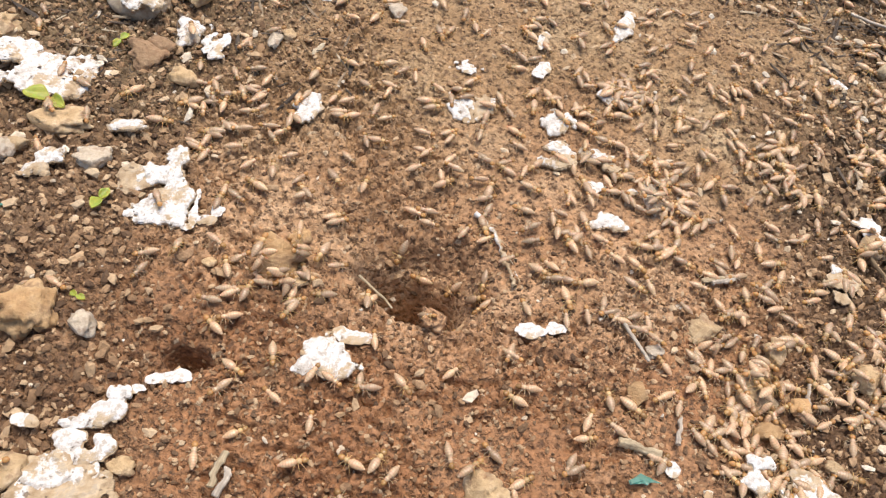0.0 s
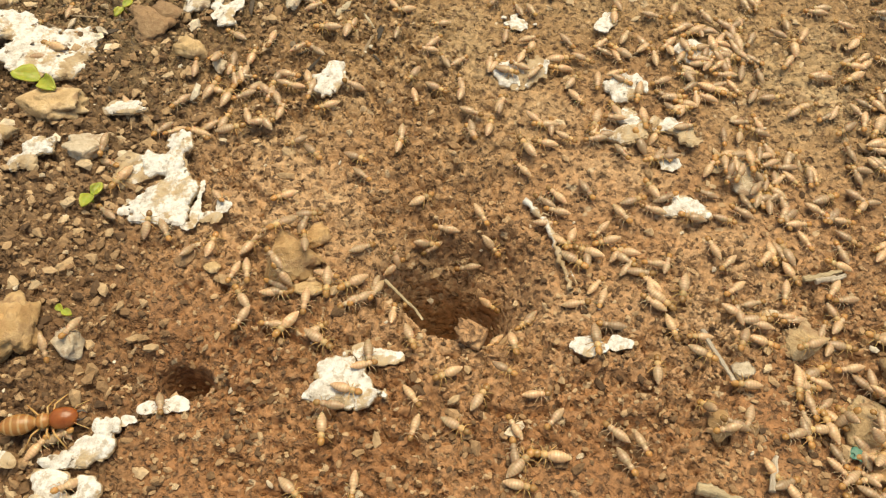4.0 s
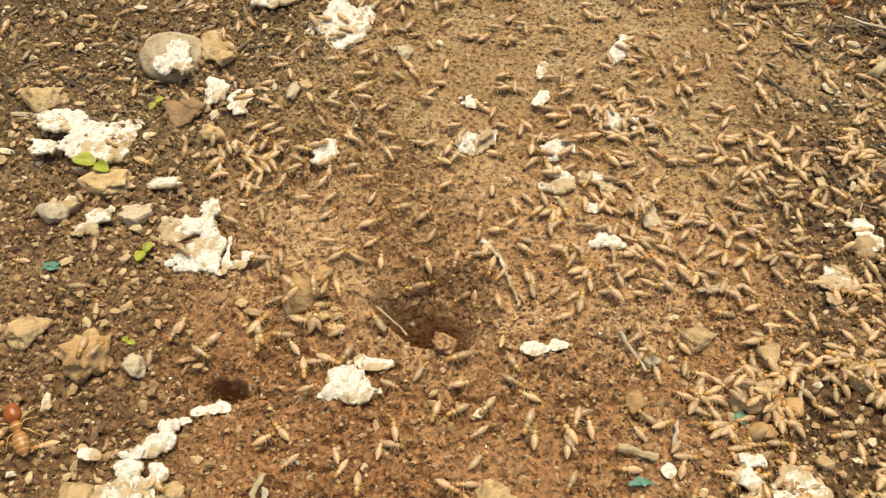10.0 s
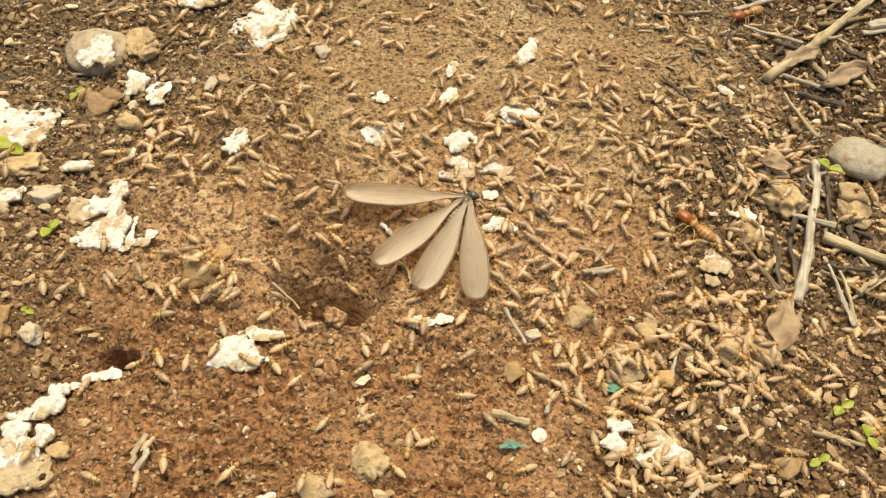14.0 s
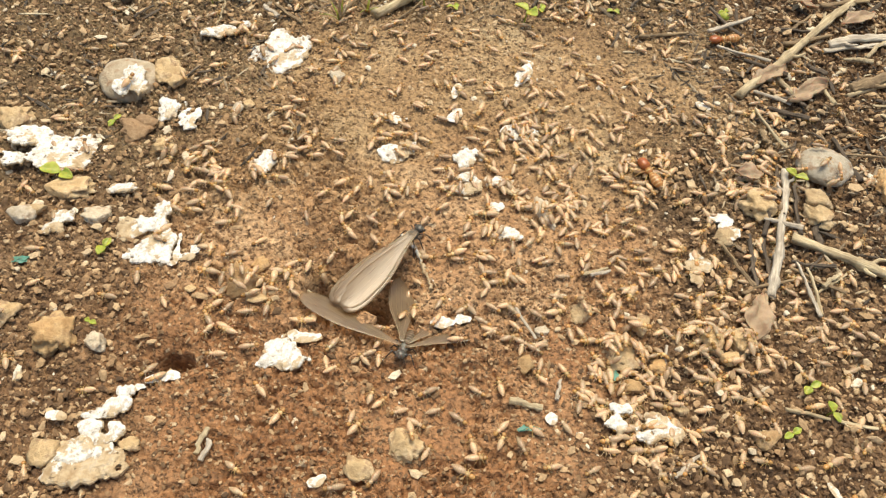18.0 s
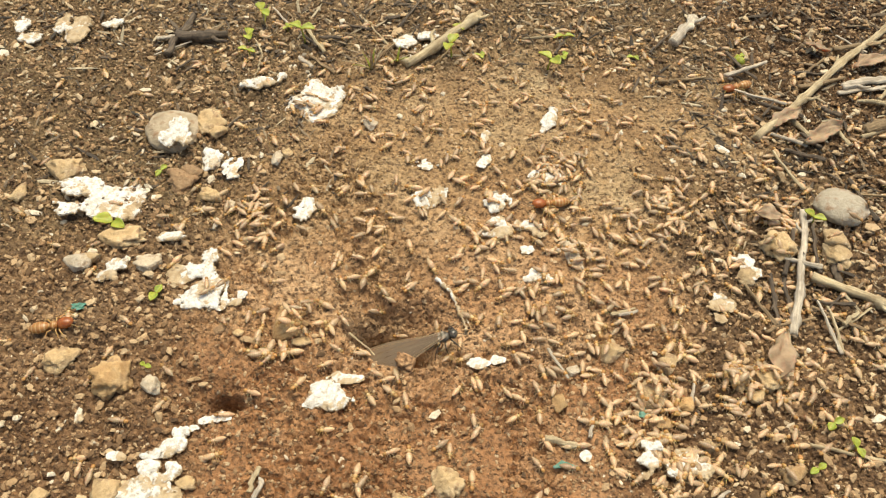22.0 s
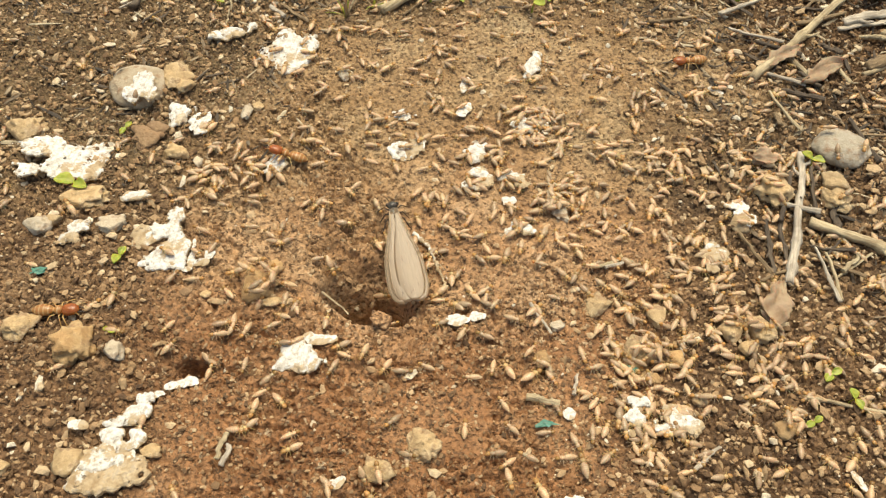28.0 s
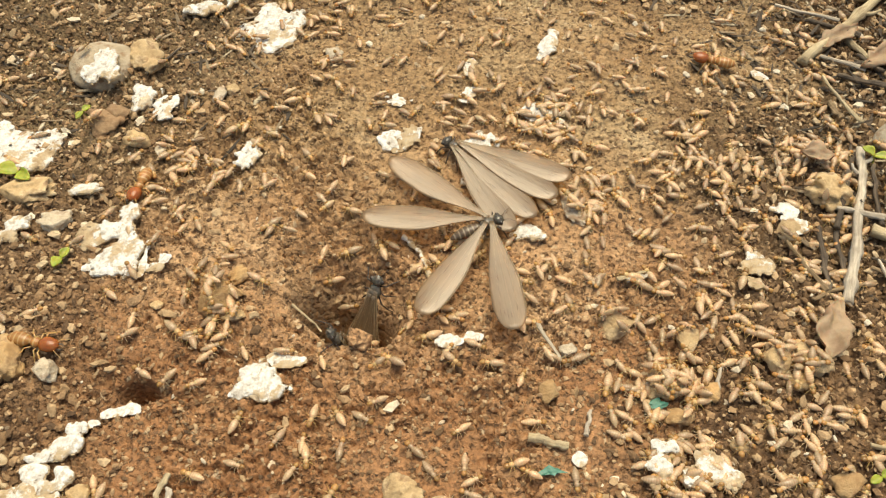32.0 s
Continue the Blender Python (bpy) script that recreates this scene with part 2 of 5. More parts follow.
BARK = wood_material("dark_wood", (0.14, 0.09, 0.05), (0.36, 0.26, 0.15))
DARK_WOOD = wood_material("rotten_wood", (0.035, 0.026, 0.02), (0.16, 0.12, 0.085))
STRAW = wood_material("straw", (0.34, 0.25, 0.14), (0.62, 0.52, 0.35))
BLEACHED = wood_material("bleached_wood", (0.34, 0.28, 0.215), (0.68, 0.61, 0.51))
DRY_LEAF = leaf_material("dry_leaf", (0.22, 0.14, 0.08), (0.42, 0.3, 0.19), 0.65)
GREEN = leaf_material("green_leaf", (0.2, 0.25, 0.025), (0.42, 0.44, 0.06), 0.45)
TEAL = leaf_material("teal_plastic", (0.05, 0.17, 0.12), (0.1, 0.28, 0.21), 0.5)
ABDOMEN = insect_material("pale_abdomen", (0.4, 0.255, 0.14), (0.66, 0.475, 0.295), 0.24, 0.00038, (0.44, 0.29, 0.165), 0.35)
THORAX = insect_material("tan_thorax", (0.44, 0.28, 0.12), (0.6, 0.41, 0.2), 0.3)
AMBER = insect_material("amber_head", (0.32, 0.165, 0.05), (0.47, 0.27, 0.1), 0.25, spread=0.4)
LIMB = insect_material("amber_limb", (0.42, 0.24, 0.08), (0.6, 0.38, 0.15), 0.4)
RED_HEAD = insect_material("red_head", (0.24, 0.06, 0.014), (0.36, 0.11, 0.025), 0.25, spread=0.1)
DARK_BANDED = insect_material("banded_abdomen", (0.3, 0.12, 0.03), (0.42, 0.2, 0.06), 0.3, 0.00085, (0.52, 0.35, 0.17), 0.1)
BLACK = insect_material("black_shell", (0.02, 0.014, 0.01), (0.06, 0.045, 0.035), 0.25, spread=0.1)
MARKED = insect_material("marked_shell", (0.02, 0.016, 0.012), (0.16, 0.14, 0.11), 0.22, spread=0.1)
ALATE_ABDOMEN = insect_material("dark_abdomen", (0.06, 0.04, 0.025), (0.12, 0.08, 0.05), 0.3, 0.0009, (0.3, 0.24, 0.17), 0.1)
WING = wing_material()
VEIN = insect_material("wing_vein", (0.32, 0.23, 0.135), (0.43, 0.33, 0.21), 0.35, spread=0.1)

# ---- small helpers ----
RNG = np.random.default_rng(7)
TABLE = RNG.random((256, 256))
JITTER = RNG.random((256, 256, 2))


def vnoise(x, y):
    xi, yi = np.floor(x).astype(int), np.floor(y).astype(int)
    fx, fy = x - xi, y - yi
    fx, fy = fx * fx * (3 - 2 * fx), fy * fy * (3 - 2 * fy)
    a, b = TABLE[xi % 256, yi % 256], TABLE[(xi + 1) % 256, yi % 256]
    c, d = TABLE[xi % 256, (yi + 1) % 256], TABLE[(xi + 1) % 256, (yi + 1) % 256]
    return (a + (b - a) * fx) * (1 - fy) + (c + (d - c) * fx) * fy - 0.5


def fbm(x, y, octaves=4):
    total, amp = 0.0, 1.0
    for k in range(octaves):
        total = total + amp * vnoise(x * 2**k + 17.3 * k, y * 2**k + 5.1 * k)
        amp *= 0.5
    return total


def smooth(a, b, v):
    s = np.clip((v - a) / (b - a), 0, 1)
    return s * s * (3 - 2 * s)


def humus_at(x, y):
    """How crumbly and dark the soil is: 0 on the trodden clay mound, 1 in the garden soil round it."""
    wob = 0.014 * fbm(x / 0.03, y / 0.03, 3)
    left = smooth(-0.026, -0.052, x + wob - 0.2 * np.maximum(y - 0.02, 0))
    right = smooth(0.05, 0.075, x + wob + 0.35 * np.minimum(y, 0.03) * -1)
    right = right * smooth(0.075, 0.03, y + wob)
    corner = smooth(0.085, 0.115, x + wob)
    far = smooth(0.07, 0.1, y + wob)
    here = np.clip(np.maximum(np.maximum(0.8 * left, right), np.maximum(corner, 0.75 * far)), 0, 1)
    away = smooth(0.2, 0.5, np.hypot(x - 0.02, y - 0.03))
    return here + (np.clip(0.7 + 0.5 * fbm(x / 0.09, y / 0.09, 3), 0, 1) - here) * away


def damp_at(x, y):
    """Where the soil is darker with moisture: below the nest's mouth and in the litter at the far corner."""
    wob = 0.012 * fbm(x / 0.025 + 7, y / 0.025, 3)
    low = smooth(0.004, -0.02, y + wob) * (1 - 0.5 * humus_at(x, y))
    corner = smooth(0.095, 0.13, x + wob + 0.25 * (y - 0.05)) * smooth(-0.01, 0.03, y)
    return np.clip(np.maximum(0.75 * low, corner), 0, 1) * smooth(0.5, 0.2, np.hypot(x - 0.02, y - 0.03))


def coarse(x, y):
    """The ground's large shape: the clay mound, the nest's mouth and a second, smaller hole."""
    z = 0.004 * fbm(x / 0.07, y / 0.07, 2) + 0.0016 * fbm(x / 0.018 + 9, y / 0.018, 3)
    near = np.exp(-((x - 0.0033) ** 2 + (y - 0.0005) ** 2) / 0.035**2)
    z = z * (1 - 0.8 * near)
    wob = 0.12 * fbm(x / 0.006 + 3, y / 0.006, 3)
    u, v = (x - 0.0050) / 0.0120, (y - 0.0008) / 0.0100
    r = (np.abs(u) ** 2.5 + np.abs(v) ** 2.5) ** 0.4 + wob
    ramp = np.clip(0.55 + 0.5 * v + 0.15 * u, 0.1, 1.05)
    cut = smooth(-0.0093, -0.0079, x + y + 0.003 * wob)
    z = z - 0.0068 * cut * smooth(0, 1, (1.05 - r) / ramp)
    u2, v2 = (x - 0.0018) / 0.0098, (y + 0.0024) / 0.0064
    pit = (np.abs(u2) ** 2.4 + np.abs(v2) ** 2.4) ** (1 / 2.4) + wob
    z = z - 0.0175 * cut * smooth(0, 1, (1.08 - pit) / np.clip(0.5 + 0.45 * v2 + 0.1 * u2, 0.12, 1.0))
    z = z - 0.0022 * smooth(1.9, 0.9, np.hypot(u - 0.25, v - 0.35))
    r2 = np.hypot((x + 0.0300 + 0.2 * (y + 0.0186)) / 0.0034, (y + 0.0186) / 0.0021) + wob * 2.0
    z = z - 0.0075 * smooth(1.25, 0.5, r2) - 0.0016 * smooth(4.2, 0.9, np.hypot((x + 0.033) / 0.0026, (y + 0.0188) / 0.0016) + wob * 3.0)
    return z


def creases(x, y):
    """0 in the gap between two crumbs, rising towards their middles: the difference of the distances to the two nearest points."""
    xi, yi = np.floor(x).astype(int), np.floor(y).astype(int)
    one, two = np.full(np.shape(x), 9.0), np.full(np.shape(x), 9.0)
    for dx in (-1, 0, 1):
        for dy in (-1, 0, 1):
            j = JITTER[(xi + dx) % 256, (yi + dy) % 256]
            d = np.hypot(xi + dx + j[..., 0] - x, yi + dy + j[..., 1] - y)
            two = np.minimum(two, np.maximum(one, d))
            one = np.minimum(one, d)
    return two - one


def ground_at(x, y):
    h = humus_at(x, y)
    wx, wy = x + 0.0007 * fbm(x / 0.0016 + 5, y / 0.0016, 2), y + 0.0007 * fbm(x / 0.0016, y / 0.0016 + 8, 2)
    small, large = creases(wx / 0.0013, wy / 0.0012), creases(wx / 0.0024 + 40, wy / 0.0022)
    # the trodden clay is cracked and pitted in patches and smooth between them
    worn = smooth(-0.18, 0.12, fbm(x / 0.016 + 30, y / 0.016, 3))
    dry = smooth(0.008, 0.024, x + 0.4 * y) * smooth(-0.004, 0.014, y)
    worn = np.clip(worn + 0.35 * smooth(0.012, -0.01, x), 0, 1) * (1 - 0.85 * dry)
    pits = smooth(0.08, 0.17, fbm(wx / 0.0021 + 60, wy / 0.0014, 2))
    fine = (0.25 + 0.75 * worn) * (-0.001 * smooth(0.2, 0.0, small) - 0.0013 * pits) + 0.0004 * fbm(x / 0.004, y / 0.004, 3)
    size = 0.5 + fbm(np.floor(wx / 0.0024) * 0.37, np.floor(wy / 0.0022) * 0.41, 1)
    rough = 0.0016 * smooth(0, 0.4, large) * (0.5 + 0.5 * size) + 0.0007 * smooth(0, 0.3, small) - 0.0012 + 0.0012 * fbm(x / 0.007, y / 0.007, 3)
    return coarse(x, y) + fine * (1 - h) + rough * h


BUMPS = []  # x, y, radius, height of what lies on the soil


def surface_at(x, y):
    z = coarse(x, y) + 0.0003
    for bx, by, br, bh in BUMPS:
        near = np.clip(1.25 - ((x - bx) ** 2 + (y - by) ** 2) / br**2, 0, 1)
        z = z + bh * np.sqrt(near) * smooth(0, 0.5, near)
    return z


def mesh_from(name, verts, faces, material, shade=True):
    me = bpy.data.meshes.new(name)
    verts, faces = np.asarray(verts, np.float32), np.asarray(faces, np.int32)
    n = faces.shape[1]
    me.vertices.add(len(verts))
    me.vertices.foreach_set("co", verts.ravel())
    me.loops.add(faces.size)
    me.loops.foreach_set("vertex_index", faces.ravel())
    me.polygons.add(len(faces))
    me.polygons.foreach_set("loop_start", np.arange(0, faces.size, n, dtype=np.int32))
    me.update(calc_edges=True)
    me.validate()
    if shade:
        me.shade_smooth()
    else:
        me.shade_flat()
    me.materials.append(material)
    return me


def grid_faces(rows, columns, wrap=False):
    i, j = np.meshgrid(np.arange(rows - 1), np.arange(columns if wrap else columns - 1), indexing="ij")
    k = (j + 1) % columns
    return np.stack([i * columns + j, i * columns + k, (i + 1) * columns + k, (i + 1) * columns + j], -1).reshape(-1, 4)


def icosphere(level):
    bm = bmesh.new()
    bmesh.ops.create_icosphere(bm, subdivisions=level, radius=1)
    v = np.array([p.co[:] for p in bm.verts])
    f = np.array([[p.index for p in q.verts] for q in bm.faces])
    bm.free()
    return v, f


SPHERES = {k: icosphere(k) for k in (1, 2, 3, 4)}


def lumps(v, seed, amount, scale=1.2):
    """Moves points of a ball in and out by noise."""
    return np.array([p * (1 + amount * noise.fractal(Vector(p) * scale + Vector((seed * 7.7, seed, 3.1)), 0.9, 2.0, 4)) for p in v])


def part(name, me, parent, label=""):
    ob = new(name, me)
    ob.parent = parent
    return tagged(ob, label) if label else ob


def lathe(profile, segs, flat=1.0):
    """A body along x from pairs of place and radius."""
    a = np.arange(segs) * 2 * math.pi / segs
    layers = [np.stack([np.full(segs, px), r * np.cos(a), r * flat * np.sin(a)], -1) for px, r in profile]
    return np.concatenate(layers), grid_faces(len(layers), segs, True)


def segmented(x0, x1, radius, rings, count, pinch=0.07):
    """Radii of an abdomen that swells in the middle, with shallow folds between its segments."""
    u = np.linspace(0, 1, rings)
    r = radius * np.sin(np.pi * np.clip(u, 0.015, 0.985)) ** 0.55 * (1 - pinch * np.abs(np.cos(np.pi * u * count)) ** 6)
    return list(zip(x0 + (x1 - x0) * u, r))


def bent_tube(points, r0, r1, segs=4):
    """A limb: a thin tapering tube through a few points."""
    pts = np.array(points, float)
    layers = []
    for k, p in enumerate(pts):
        d = pts[min(k + 1, len(pts) - 1)] - pts[max(k - 1, 0)]
        d /= np.linalg.norm(d)
        side = np.cross(d, (0.05, 0.1, 1.0))
        side /= np.linalg.norm(side)
        up = np.cross(side, d)
        r = r0 + (r1 - r0) * k / (len(pts) - 1)
        a = np.arange(segs) * 2 * math.pi / segs
        layers.append(p + r * (np.outer(np.cos(a), side) + np.outer(np.sin(a), up)))
    return np.concatenate(layers), grid_faces(len(layers), segs, True)


# ---- the ground: one sheet to the horizon, fine where the camera looks ----
def ground():
    far = 0.0004 * 1.15 ** np.arange(1, 80)
    xs = np.concatenate([-0.112 - np.cumsum(far)[::-1], np.arange(-0.112, 0.1501, 0.00031), 0.15 + np.cumsum(far)])
    ys = np.concatenate([-0.056 - np.cumsum(far)[::-1], np.arange(-0.056, 0.1201, 0.00031), 0.12 + np.cumsum(far)])
    x, y = np.meshgrid(xs, ys, indexing="ij")
    z = ground_at(x, y)
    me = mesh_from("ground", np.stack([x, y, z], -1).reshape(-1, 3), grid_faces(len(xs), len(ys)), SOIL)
    me.attributes.new("humus", "FLOAT", "POINT").data.foreach_set("value", humus_at(x, y).astype(np.float32).ravel())
    away = smooth(0.2, 0.5, np.hypot(x - 0.02, y - 0.03))
    dust = smooth(0.0, 0.05, y + 0.02 * fbm(x / 0.03 + 4, y / 0.03, 3)) * (1 - away) + np.clip(0.5 + fbm(x / 0.2, y / 0.2, 3), 0, 1) * away
    me.attributes.new("dust", "FLOAT", "POINT").data.foreach_set("value", dust.astype(np.float32).ravel())
    me.attributes.new("damp", "FLOAT", "POINT").data.foreach_set("value", damp_at(x, y).astype(np.float32).ravel())
    return tagged(new("ground", me), "reddish-brown clay soil with a termite nest hole", "ground", kind="structure")


ground()


def scatter(name, label, category, count, size, material, density, flat=0.75, seed=1, stretch=1.0):
    """Uncountable loose pieces on the soil, joined into one mesh."""
    rng = np.random.default_rng(seed)
    shapes = [SPHERES[1][0] * rng.uniform(0.55, 1.2, (12, 1)) * rng.uniform((1.0, 0.65, 0.7), (1.35, 1.0, 1.0)) for _ in range(8)]
    faces = SPHERES[1][1]
    x, y = rng.uniform(-0.122, 0.178, count * 6), rng.uniform(-0.06, 0.138, count * 6)
    keep = rng.random(count * 6) < density(x, y)
    x, y = x[keep][:count], y[keep][:count]
    n = len(x)
    s = size[0] * (size[1] / size[0]) ** (rng.random(n) ** 2.2)
    z = ground_at(x, y) + s * flat * 0.25
    a, tilt = rng.uniform(0, 6.283, n), rng.normal(0, 0.3, n)
    verts = np.empty((n, len(shapes[0]), 3))
    pick = rng.integers(0, 8, n)
    for k in range(8):
        m = pick == k
        verts[m] = shapes[k][None]
    verts *= s[:, None, None] * np.array([stretch, 1, flat])
    verts[..., 2] += verts[..., 0] * tilt[:, None]
    c, sn = np.cos(a)[:, None], np.sin(a)[:, None]
    px, py = verts[..., 0] * c - verts[..., 1] * sn, verts[..., 0] * sn + verts[..., 1] * c
    verts[..., 0], verts[..., 1] = px + x[:, None], py + y[:, None]
    verts[..., 2] += z[:, None]
    f = (faces[None] + (np.arange(n) * verts.shape[1])[:, None, None]).reshape(-1, 3)
    me = mesh_from(name, verts.reshape(-1, 3), f, material, shade=False)
    return tagged(new(name, me), label, category, kind="stuff")


scatter("soil_crumbs", "loose brown crumbs of garden soil", "soil", 28000, (0.0003, 0.00105), CRUMB, lambda x, y: 0.05 + 0.95 * humus_at(x, y), seed=3)
scatter("clay_pellets", "fine reddish clay pellets on the mound", "soil", 17000, (0.00026, 0.00062), CRUMB, lambda x, y: (0.75 - 0.5 * humus_at(x, y)) * (0.35 + 0.65 * (fbm(x / 0.03, y / 0.03, 2) < 0.12)) * (1 - 0.8 * smooth(0.008, 0.024, x + 0.4 * y) * smooth(-0.004, 0.014, y)), seed=4)
scatter("pale_grit", "pale tan and white grit strewn over the soil", "grit", 8000, (0.00028, 0.0013), GRIT, lambda x, y: 0.2 + 0.85 * humus_at(x, y), seed=5)
scatter("stone_chips", "small flat tan and pale stone chips on garden soil", "stone chips", 1200, (0.0007, 0.0017), GRIT, lambda x, y: 0.02 + 0.95 * humus_at(x, y) * smooth(0.012, 0.03, np.hypot(x + 0.03, y + 0.019)), flat=0.45, seed=9)
scatter("plant_litter", "shredded dry plant litter on dark soil", "litter", 4800, (0.0003, 0.0008), LITTER, lambda x, y: smooth(0.07, 0.1, x + 0.3 * (y - 0.05)) * smooth(-0.02, 0.03, y) + smooth(0.085, 0.11, y) + 0.3 * smooth(0.02, 0.05, y) * smooth(0.0, -0.03, x), flat=0.5, seed=6, stretch=5.0)


# ---- chalk flakes, stones, twigs, leaves ----
def seat(ob, x, y, sink, rz, rx=0.0, ry=0.0):
    z = float(np.mean(coarse(np.array([x, x + 0.002, x - 0.002, x, x]), np.array([y, y, y, y + 0.002, y - 0.002]))))
    ob.matrix_basis = pose(x, y, z - sink, rx, ry, rz)
    return ob


def lobe_field(x, y, lobes, k, fray=1.0):
    """How far a point lies inside a patch that is the union of a few rounded lobes with a frayed edge."""
    total = 0.0
    for cx, cy, rx, ry in lobes:
        total = total + np.exp((1 - np.hypot((x - cx) / rx, (y - cy) / ry)) * min(rx, ry) / 0.00035)
    size = min(0.0013, 0.6 * max(min(rx, ry) for *_, rx, ry in lobes))
    ragged = 1.0 * fbm(x / 0.0042 + k, y / 0.0042, 3) + 1.0 * fbm(x / 0.0013 + k, y / 0.0013 + 5, 3)
    return 0.00035 * np.log(total + 1e-12) + fray * size * ragged


def patch_mesh(name, field, top, low, reach, cell, material):
    """A closed plate over the part of the plane where field is positive, between the heights low and top."""
    nx, ny = (max(6, int(2 * r / cell)) for r in reach)
    x, y = np.meshgrid(np.linspace(-reach[0], reach[0], nx), np.linspace(-reach[1], reach[1], ny), indexing="ij")
    f = field(x, y)
    e = 0.3 * cell
    gx, gy = (field(x + e, y) - f) / e, (field(x, y + e) - f) / e
    inside = (f[:-1, :-1] + f[1:, :-1] + f[1:, 1:] + f[:-1, 1:]) > 0
    if inside.sum() < 4:
        return None
    step = np.clip(-f / np.maximum(gx * gx + gy * gy, 0.04), -2 * cell, 2 * cell)
    count = np.zeros(x.shape, int)
    for i in (0, 1):
        for j in (0, 1):
            count[i:nx - 1 + i, j:ny - 1 + j] += inside
    rim = (count > 0) & (count < 4)
    mx, my = np.clip(step * gx, -0.6 * cell, 0.6 * cell), np.clip(step * gy, -0.6 * cell, 0.6 * cell)
    x, y = np.where(rim, x + mx, x), np.where(rim, y + my, y)
    deep = np.where(rim, 0.0, np.maximum(f, 0.0))
    number = np.arange(nx * ny).reshape(nx, ny)
    ci, cj = np.nonzero(inside)
    quads = np.stack([number[ci, cj], number[ci + 1, cj], number[ci + 1, cj + 1], number[ci, cj + 1]], -1)
    edges = np.concatenate([quads[:, [n, (n + 1) % 4]] for n in range(4)])
    here = {(int(p), int(q)) for p, q in edges}
    border = np.array([(p, q) for p, q in sorted(here) if (q, p) not in here])
    total = nx * ny
    sides = np.stack([border[:, 1], border[:, 0], border[:, 0] + total, border[:, 1] + total], -1)
    verts = np.concatenate([np.stack([x, y, top(x, y, deep)], -1).reshape(-1, 3), np.stack([x, y, low(x, y, deep)], -1).reshape(-1, 3)])
    faces = np.concatenate([quads, quads[:, ::-1] + total, sides])
    used, faces = np.unique(faces, return_inverse=True)
    return mesh_from(name, verts[used], faces.reshape(-1, 4), material, shade=False)


def chalk_flake(x, y, length, width, rz, seed, stained=False, heap=1.0, lift=0.0, lobes=None, coated=9):
    """A chip of chalky crust; the larger ones are tan crust with a white coating that has partly come off. lobes: its outline as rounded patches, in mm, the first few of them (coated) white."""
    x, y = x / 1000, y / 1000
    rng = np.random.default_rng(seed)
    if lobes:
        lobes = [tuple(v / 1000 for v in lobe) for lobe in lobes]
    else:
        length, width = length / 1000, width / 1000
        lobes = [(rng.uniform(-0.16, 0.16) * length, rng.uniform(-0.14, 0.14) * width, rng.uniform(0.22, 0.34) * length, rng.uniform(0.24, 0.36) * width) for _ in range(4)]
    reach = [max(abs(lobe[n]) + lobe[n + 2] for lobe in lobes) + 0.0012 for n in (0, 1)]
    length, width = 2 * reach[0] - 0.0024, 2 * reach[1] - 0.0024
    k = rng.uniform(0, 50)
    thick = min(0.00065, 0.0003 + 0.04 * min(length, width)) * heap
    cell = 0.00026 if length > 0.006 else 0.0002
    dish = rng.uniform(-0.1, 0.16) * thick / max(length, width) ** 2 * 4

    fray = 1.0 if length > 0.007 else 1.4

    def field(px, py):
        return lobe_field(px, py, lobes, k, fray)

    def crust_top(px, py, deep):
        tall = fbm(px / 0.0042 + k, py / 0.0042, 3)
        step = np.floor(tall * 3.5) / 3.5
        return thick * (0.15 + 0.3 * smooth(0, 0.0007, deep) + 0.5 * (step + 0.3 * (tall - step)) + 0.12 * heap * fbm(px / 0.0012, py / 0.0012 + k, 2)) + dish * (px * px + py * py)

    def crust_low(px, py, deep):
        return np.minimum(-0.35 * thick + dish * (px * px + py * py), crust_top(px, py, deep) - 0.0001)

    label = "tan-stained flake of white chalky crust lying on soil" if stained else "ragged white flake of chalky crust lying on soil"
    if length > 0.0055 and width > 0.0035:
        ob = tagged(new("chalk_flake"), label, "flake", "chalk flakes on the soil")
        part("crust", patch_mesh("crust", field, crust_top, crust_low, reach, cell, CRUST), ob, "tan earthy crust under the white coating")

        def bare(px, py):
            gap = (0.0005 if stained else 0.0038 if coated < 5 else 0.0019) + 0.0052 * fbm(px / 0.0058 + k + 7, py / 0.0058, 4)
            shape = lobe_field(px, py, lobes[:coated], k, fray) if coated < len(lobes) else field(px, py) - 0.00012
            return np.minimum(np.minimum(shape, field(px, py) - 0.00012), gap)

        def coat_top(px, py, deep):
            return crust_top(px, py, deep + 0.0005) + 0.0001 + 0.0002 * smooth(0, 0.0006, deep) + 0.00018 * fbm(px / 0.0008 + k, py / 0.0008, 3)

        me = patch_mesh("coating", bare, coat_top, lambda px, py, deep: crust_top(px, py, deep + 0.0005) - 0.00015, reach, cell, STAINED if stained else CHALK)
        if me:
            part("coating", me, ob, "ragged white chalky coating")
    else:
        ob = tagged(new("chalk_flake", patch_mesh("chalk_flake", field, crust_top, crust_low, reach, cell, STAINED if stained or seed % 4 == 1 else CHALK)), label, "flake", "chalk flakes on the soil")
    seat(ob, x, y, -0.0004 - 0.0011 * float(humus_at(np.array(x), np.array(y))) - lift, rz, rng.uniform(-6, 8), rng.uniform(-6, 6))
    if math.hypot(x - 0.0034, y) < 0.016:
        ob.location.z = float(coarse(np.array(x + 0.005), np.array(y + 0.002))) + 0.0008
    BUMPS.append((x, y, (length + width) / 4, thick * 1.1))
    return ob


